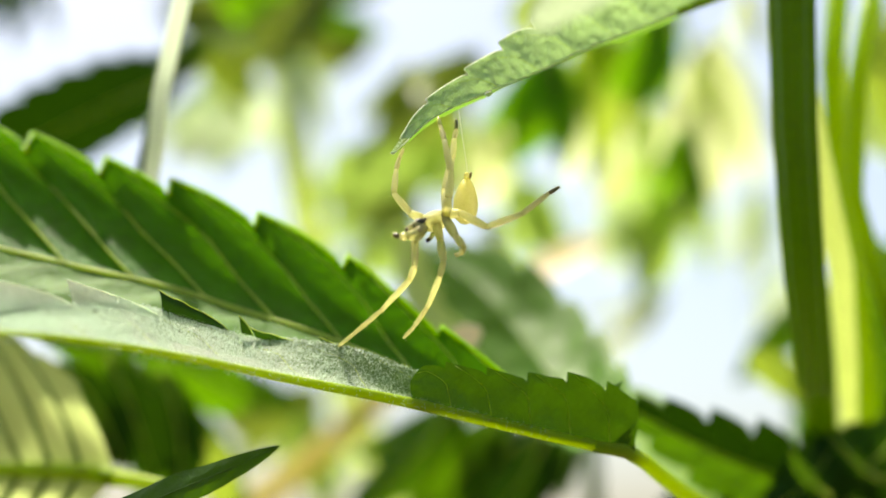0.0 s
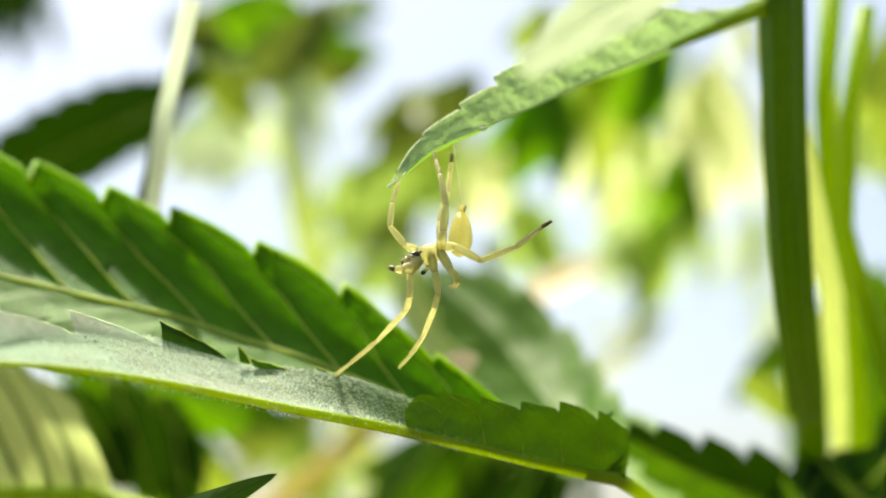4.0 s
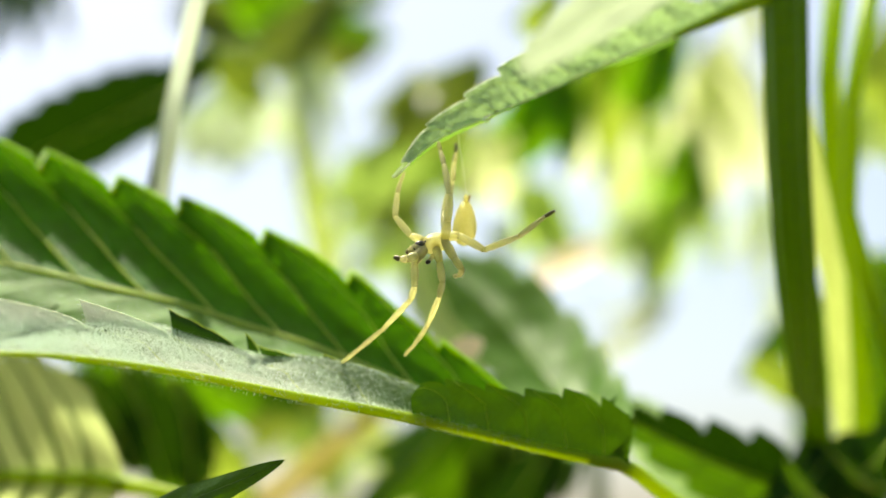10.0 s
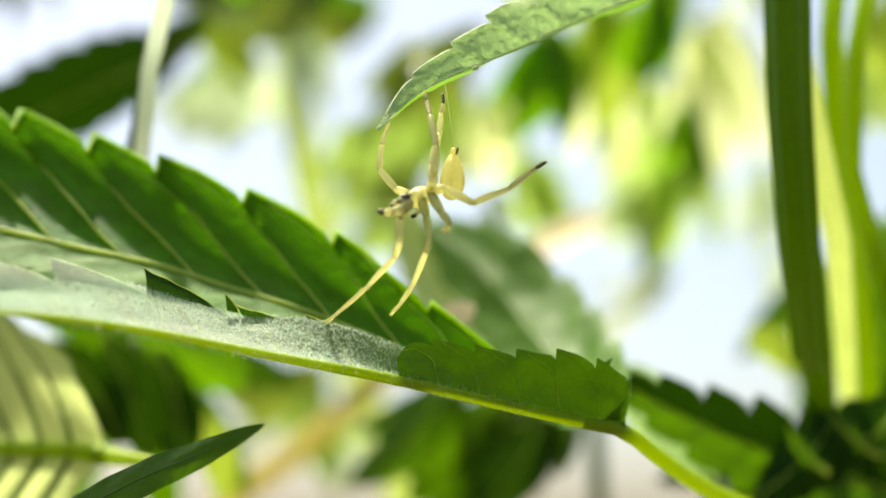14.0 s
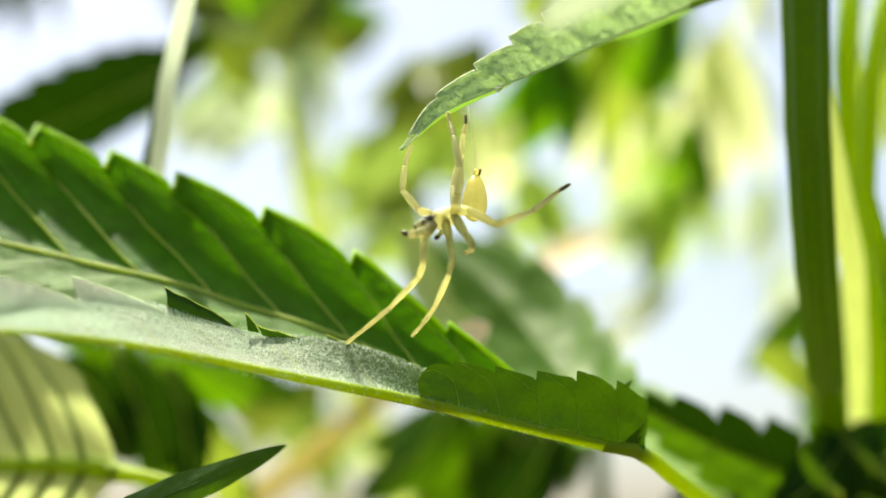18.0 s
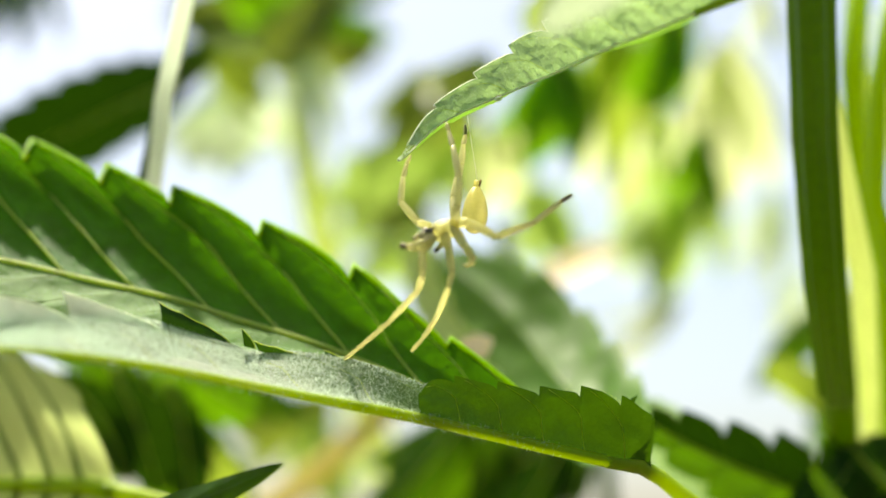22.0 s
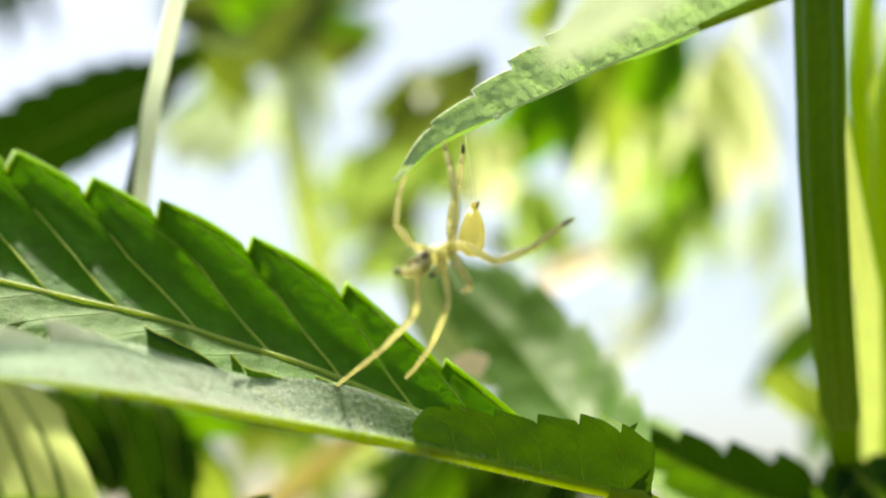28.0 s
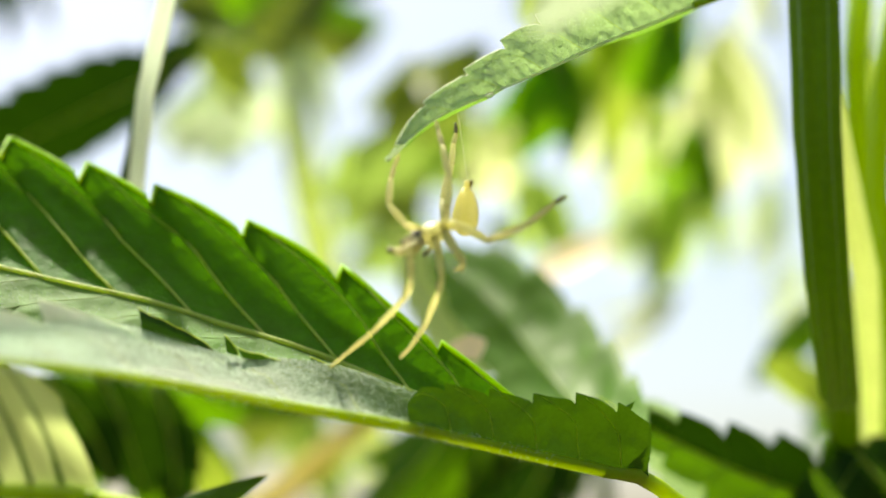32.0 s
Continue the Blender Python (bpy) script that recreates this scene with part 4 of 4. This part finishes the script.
spray([S(7.0, 290.0, 5.0), S(10.3, 290.0, 4.0), S(13.2, 290.0, 2.4), S(15.5, 290.0, 0.5)], 2.2, LEAF_LIGHT, LITL, 0.3, 8)
behind([S(-8.1, 232.0, 3.9), S(-3.2, 226.0, -3.7), S(1.5, 220.0, -10.8), S(7.7, 215.0, -18.6)], 6, LEAF_UNDER, "pale backlit hemp leaf behind", 0.3, 8)
spray([S(-7.9, 390.0, 30.9), S(-15.1, 390.0, 22.8), S(-23.2, 390.0, 15.6), S(-32.1, 390.0, 9.9)], 7.0, LEAF_OLIVE, MIDL, 0.3, 8)
spray([S(-14.2, 410.0, 24.0), S(-22.7, 410.0, 20.6), S(-31.2, 410.0, 18.1), S(-40.6, 410.0, 17.2)], 7.5, LEAF_MID, MIDL, 0.3, 8)
spray([S(-6.9, 360.0, 7.7), S(-12.7, 360.0, 1.9), S(-19.3, 360.0, -2.5), S(-26.5, 360.0, -5.5)], 6.5, LEAF_MID, MIDL, 0.3, 8)
spray([S(-11.8, 400.0, 19.5), S(-12.6, 400.0, 10.6), S(-15.0, 400.0, 1.6), S(-19.0, 400.0, -6.5)], 5.5, LEAF_OLIVE, MIDL, 0.3, 8)
# right of the middle; pale sprays bring the haze in by their colour
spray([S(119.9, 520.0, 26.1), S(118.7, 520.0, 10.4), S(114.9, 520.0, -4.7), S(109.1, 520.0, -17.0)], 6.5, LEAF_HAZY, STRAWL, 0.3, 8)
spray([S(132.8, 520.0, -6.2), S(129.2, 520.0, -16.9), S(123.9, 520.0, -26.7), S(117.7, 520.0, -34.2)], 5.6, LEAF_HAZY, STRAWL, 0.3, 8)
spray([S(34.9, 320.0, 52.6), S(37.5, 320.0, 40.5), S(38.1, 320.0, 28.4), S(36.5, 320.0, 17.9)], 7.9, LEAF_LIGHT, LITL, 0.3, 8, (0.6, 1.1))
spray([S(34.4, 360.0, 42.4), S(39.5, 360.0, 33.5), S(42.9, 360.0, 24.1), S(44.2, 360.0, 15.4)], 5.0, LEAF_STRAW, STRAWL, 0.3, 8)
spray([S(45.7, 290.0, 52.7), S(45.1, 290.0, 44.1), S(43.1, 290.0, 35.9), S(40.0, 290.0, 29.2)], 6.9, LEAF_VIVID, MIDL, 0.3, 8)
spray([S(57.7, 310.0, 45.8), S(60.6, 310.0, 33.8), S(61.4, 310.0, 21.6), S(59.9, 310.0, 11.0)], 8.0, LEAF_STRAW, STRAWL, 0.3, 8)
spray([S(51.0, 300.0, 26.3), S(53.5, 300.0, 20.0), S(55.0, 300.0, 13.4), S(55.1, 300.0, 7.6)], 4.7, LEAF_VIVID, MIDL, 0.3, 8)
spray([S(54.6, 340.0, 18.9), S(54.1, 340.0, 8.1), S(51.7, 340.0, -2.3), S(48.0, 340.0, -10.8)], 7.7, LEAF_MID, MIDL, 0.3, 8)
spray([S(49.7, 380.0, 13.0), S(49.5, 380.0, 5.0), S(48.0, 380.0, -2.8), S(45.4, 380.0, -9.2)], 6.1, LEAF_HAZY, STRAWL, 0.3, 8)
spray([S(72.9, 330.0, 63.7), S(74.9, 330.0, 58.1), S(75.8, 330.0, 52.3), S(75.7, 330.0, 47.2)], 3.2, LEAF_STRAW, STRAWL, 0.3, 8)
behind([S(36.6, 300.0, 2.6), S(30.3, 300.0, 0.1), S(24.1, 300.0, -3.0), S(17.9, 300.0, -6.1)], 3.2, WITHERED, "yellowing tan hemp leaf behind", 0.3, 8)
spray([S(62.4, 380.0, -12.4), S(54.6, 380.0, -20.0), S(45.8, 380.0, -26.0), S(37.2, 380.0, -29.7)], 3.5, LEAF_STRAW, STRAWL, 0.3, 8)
behind([S(67.2, 240.0, -28.7), S(63.3, 240.0, -24.8), S(59.3, 240.0, -21.8), S(53.3, 240.0, -18.3)], 3.6, LEAF_LIGHT, LITL, 0.3, 7)
# a second, deeper layer, its pale leaves coloured for haze and bright backlight
spray([S(-89.9, 430.0, 75.3), S(-76.8, 430.0, 74.3), S(-64.3, 430.0, 71.2), S(-54.1, 430.0, 66.3)], 12.0, LEAF_OLIVE, MIDL, 0.3, 8)
spray([S(-21.9, 430.0, 71.7), S(-33.5, 430.0, 67.8), S(-45.4, 430.0, 65.9), S(-55.9, 430.0, 66.4)], 10.7, LEAF_OLIVE, MIDL, 0.3, 8)
spray([S(-14.8, 430.0, 35.0), S(-20.5, 430.0, 21.5), S(-28.4, 430.0, 9.3), S(-37.2, 430.0, 0.2)], 10.7, LEAF_MID, MIDL, 0.3, 8)
spray([S(-2.2, 430.0, 57.4), S(-4.6, 430.0, 40.9), S(-9.6, 430.0, 25.2), S(-16.6, 430.0, 12.7)], 11.6, LEAF_OLIVE, MIDL, 0.3, 8)
spray([S(17.4, 430.0, 46.6), S(15.8, 430.0, 33.5), S(12.1, 430.0, 20.9), S(6.7, 430.0, 10.9)], 10.2, LEAF_MID, MIDL, 0.3, 8)
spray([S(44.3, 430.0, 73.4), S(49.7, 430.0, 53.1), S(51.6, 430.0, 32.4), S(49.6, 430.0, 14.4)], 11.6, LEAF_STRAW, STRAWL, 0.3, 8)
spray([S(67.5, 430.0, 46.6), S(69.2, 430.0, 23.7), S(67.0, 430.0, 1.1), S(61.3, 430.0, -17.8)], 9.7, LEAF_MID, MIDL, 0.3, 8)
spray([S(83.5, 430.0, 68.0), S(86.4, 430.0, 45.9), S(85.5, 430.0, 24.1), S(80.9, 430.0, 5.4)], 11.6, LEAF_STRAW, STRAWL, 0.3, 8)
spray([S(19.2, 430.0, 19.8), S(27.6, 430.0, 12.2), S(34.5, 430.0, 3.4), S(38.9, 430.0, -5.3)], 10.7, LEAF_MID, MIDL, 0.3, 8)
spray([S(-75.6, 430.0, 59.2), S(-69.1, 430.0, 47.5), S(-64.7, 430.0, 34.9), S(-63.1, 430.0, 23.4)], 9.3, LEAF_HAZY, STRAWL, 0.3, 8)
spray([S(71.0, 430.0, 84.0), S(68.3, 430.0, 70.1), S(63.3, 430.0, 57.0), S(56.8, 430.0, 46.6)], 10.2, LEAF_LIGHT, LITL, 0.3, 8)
# behind and below the compound leaf; dark greens paint the shade under it
behind([S(-49.1, 214.0, -14.1), S(-42.9, 214.0, -16.7), S(-36.7, 214.0, -20.3), S(-30.4, 214.0, -24.7)], 5.3, LEAF_VIVID, "broad green hemp leaf behind the low leaf", 0.4, 8)
behind([S(-43.3, 230.0, -30.4), S(-39.5, 230.0, -34.2), S(-37.6, 230.0, -39.0), S(-36.6, 230.0, -46.6)], 3, LEAF_LIGHT, LITL, 0.3, 6)
behind([S(-56.3, 196.0, -16.1), S(-51.4, 196.0, -20.2), S(-48.2, 196.0, -25.1), S(-45.8, 196.0, -31.5)], 3.7, LEAF_TOOTH_SHADE, DARKL, -0.3, 8)
behind([S(-49.2, 200.0, -15.6), S(-46.3, 200.0, -21.4), S(-44.2, 200.0, -27.2), S(-42.1, 200.0, -33.9)], 4.8, LEAF_TOOTH_SHADE, DARKL, -0.3, 8)
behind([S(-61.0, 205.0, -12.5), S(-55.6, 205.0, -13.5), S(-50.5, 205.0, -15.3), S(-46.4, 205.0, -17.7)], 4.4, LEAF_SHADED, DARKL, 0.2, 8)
behind([S(-47.0, 250.0, -31.4), S(-45.1, 250.0, -36.0), S(-44.0, 250.0, -40.8), S(-43.9, 250.0, -45.1)], 1.8, LEAF_LIGHT, LITL, 0.3, 8)
behind([S(-30.2, 330.0, -33.1), S(-38.2, 330.0, -37.5), S(-46.6, 330.0, -40.4), S(-54.3, 330.0, -41.4)], 6.0, LEAF_OLIVE, MIDL, 0.3, 8)
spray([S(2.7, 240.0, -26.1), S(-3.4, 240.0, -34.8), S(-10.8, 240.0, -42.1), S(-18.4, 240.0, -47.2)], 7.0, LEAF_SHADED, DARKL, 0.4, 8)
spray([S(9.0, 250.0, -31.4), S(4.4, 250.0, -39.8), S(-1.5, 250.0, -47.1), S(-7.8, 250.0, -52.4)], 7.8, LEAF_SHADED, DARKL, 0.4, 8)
spray([S(18.5, 236.0, -31.1), S(15.1, 236.0, -38.2), S(10.6, 236.0, -44.6), S(5.6, 236.0, -49.4)], 7.8, LEAF_TOOTH_SHADE, DARKL, 0.4, 8)
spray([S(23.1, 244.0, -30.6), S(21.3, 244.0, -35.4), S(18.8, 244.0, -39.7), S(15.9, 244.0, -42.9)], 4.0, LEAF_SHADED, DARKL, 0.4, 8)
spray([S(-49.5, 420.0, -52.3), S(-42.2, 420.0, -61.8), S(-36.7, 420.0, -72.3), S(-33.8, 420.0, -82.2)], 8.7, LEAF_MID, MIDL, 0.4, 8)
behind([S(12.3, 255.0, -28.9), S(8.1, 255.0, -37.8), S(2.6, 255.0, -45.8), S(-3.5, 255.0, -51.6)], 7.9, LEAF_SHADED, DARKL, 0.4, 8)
behind([S(-43.0, 208.0, -18.0), S(-40.7, 208.0, -24.7), S(-39.7, 208.0, -31.7), S(-39.9, 208.0, -37.8)], 4.1, LEAF_TOOTH_SHADE, DARKL, -0.2, 8)
spray([S(-39.0, 440.0, -45.4), S(-49.9, 440.0, -53.6), S(-60.8, 440.0, -62.7), S(-69.1, 440.0, -74.5)], 9.0, LEAF_OLIVE, MIDL, 0.3, 8)
spray([S(16.8, 420.0, -50.3), S(11.5, 420.0, -57.2), S(5.5, 420.0, -65.9), S(1.1, 420.0, -76.4)], 8.0, LEAF_MID, MIDL, 0.3, 8)
# right edge; the dark leaves by the stem have their shade in the colour
behind([S(58.6, 182.0, -30.8), S(55.8, 182.0, -29.0), S(53.5, 182.0, -26.7), S(51.8, 182.0, -24.4)], 1.2, LEAF_SHADED, DARKL, 0.3, 8)
behind([S(62.3, 184.0, -24.3), S(60.5, 184.0, -26.5), S(58.3, 184.0, -28.4), S(56.2, 184.0, -29.6)], 1.1, LEAF_SHADED, DARKL, 0.3, 8)
behind([S(51.2, 180.0, -32.7), S(49.0, 180.0, -30.9), S(47.2, 180.0, -28.8), S(46.0, 180.0, -26.7)], 1.0, LEAF_SHADED, DARKL, 0.3, 8)
behind([S(40.3, 200.0, -38.5), S(35.2, 197.0, -31.8), S(30.2, 194.0, -25.6), S(24.7, 190.0, -19.6)], 4.6, LEAF_DOWNY, "pale green hemp leaf under the dark one", 0.2, 7)
behind([S(64.4, 188.0, -24.1), S(56.7, 186.0, -27.7), S(50.3, 185.0, -31.7), S(43.2, 184.0, -36.9)], 5, LEAF_TOOTH_SHADE, DARKL, 0.1, 8, rib=LEAF_RICH, rib_size=0.2)
behind([S(63.5, 190.0, -33.0), S(58.1, 188.0, -30.3), S(53.9, 187.0, -27.0), S(49.8, 186.0, -23.4)], 3, LEAF_TOOTH_SHADE, DARKL, 0.2, 8, rib_size=0.2)
behind([S(41.2, 182.0, -36.9), S(46.7, 183.0, -33.3), S(50.8, 184.0, -29.7), S(54.4, 186.0, -25.0)], 3, LEAF_TOOTH_SHADE, DARKL, 0.3, 8, rib_size=0.2)
behind([S(80.4, 250.0, 2.2), S(82.0, 250.0, -10.3), S(80.1, 249.0, -20.5), S(76.7, 248.0, -35.9)], 9, LEAF, DARKL, 0.4, 8)
behind([S(108.6, 280.0, 48.9), S(100.5, 280.0, 43.1), S(92.4, 280.0, 38.4), S(84.2, 280.0, 36.1)], 8, LEAF_LIGHT, LITL, 0.4, 8)
behind([S(125.0, 330.0, 27.5), S(115.4, 330.0, 27.5), S(107.2, 330.0, 28.9), S(96.3, 330.0, 33.0)], 8, LEAF_UNDER, "pale backlit hemp leaf behind", 0.4, 8)
behind([S(76.1, 205.0, -10.1), S(71.8, 200.0, -18.2), S(67.1, 196.0, -27.5), S(62.9, 193.0, -33.5)], 5, LEAF_TOOTH_SHADE, DARKL, 0.2, 8)
blossom = thing("withered_leaf", S(-0.4, 177.0, -12.5), "small withered pinkish tan leaf behind the spider", "leaf")
wl = Leaflet([S(-0.4, 177.0, -12.5), S(1.0, 175.8, -11.5), S(3.0, 174.7, -11.0), S(4.7, 173.6, -11.4)], 1.7, flat_halves([S(-0.4, 177.0, -12.5), S(4.7, 173.6, -11.4)], 0.5), 4, (0.5, 0.5), seed=4)
wl.blade("blade", WITHERED, blossom, across=6, per=5)

# fans farther off
FAN, FANL = "fanned green hemp leaf far behind", "fanned hemp leaf far behind, sunlight put into its yellow-green"
fan_leaf(S(-59.7, 260.0, -21.4), S(-55.1, 267.0, -13.2), 42, 280, LEAF, FAN, 5, 34)
fan_leaf(S(100.4, 330.0, 48.0), S(76.0, 241.0, 42.0), 45, 330, LEAF_LIGHT, FANL, 5, 34)
fan_leaf(S(93.7, 300.0, -4.8), S(75.0, 241.0, -1.9), 45, 275, LEAF, FAN, 5, 30)
fan_leaf(S(62.1, 225.0, -38.1), S(66.4, 222.0, -32.1), 32, 215, LEAF_DARK, FAN, 5, 30)


# ---- unseen hemp rows behind and beside the camera, added to darken reflections ----
def unseen_rows(rows, name, label):
    verts, faces = [], []
    for x, y, top in rows:
        for k in range(260):
            z = top * random.uniform(0.12, 1.0) ** 0.8
            a = random.uniform(0, 2 * math.pi)
            r = random.uniform(0.02, 0.26) * (1.15 - z / top)
            c = Vector((x + r * math.cos(a), y + r * math.sin(a), z))
            way = Vector((math.cos(a), math.sin(a), random.uniform(-0.7, 0.3))).normalized()
            side = way.cross(Vector((random.uniform(-0.4, 0.4), random.uniform(-0.4, 0.4), 1))).normalized()
            ln, wd = random.uniform(0.06, 0.11), random.uniform(0.008, 0.013)
            i = len(verts)
            verts += [c, c + way * ln * 0.4 + side * wd, c + way * ln, c + way * ln * 0.4 - side * wd]
            faces.append((i, i + 1, i + 2, i + 3))
        i = len(verts)
        verts += [(x - 0.006, y, -0.02), (x + 0.006, y, -0.02), (x, y + 0.009, -0.02), (x, y, top)]
        faces += [(i, i + 1, i + 3), (i + 1, i + 2, i + 3), (i + 2, i, i + 3)]
    return tagged(mesh_of(name, verts, faces, LEAF, None, "", False), label, "hemp plants", kind="stuff")


rear = [(x * 0.27 + random.uniform(-0.06, 0.06), -0.42 - 0.3 * j + random.uniform(-0.06, 0.06), random.uniform(1.3, 1.75)) for j in range(3) for x in range(-6, 7)]
sides = [(sx * (0.75 + 0.3 * j) + random.uniform(-0.05, 0.05), y * 0.28 - 0.1 + random.uniform(-0.06, 0.06), random.uniform(1.1, 1.5)) for sx in (-1, 1) for j in range(2) for y in range(0, 6)]
unseen_rows(rear + sides, "sky_blocking_rows", "unseen rows of green hemp plants added to block sky light")
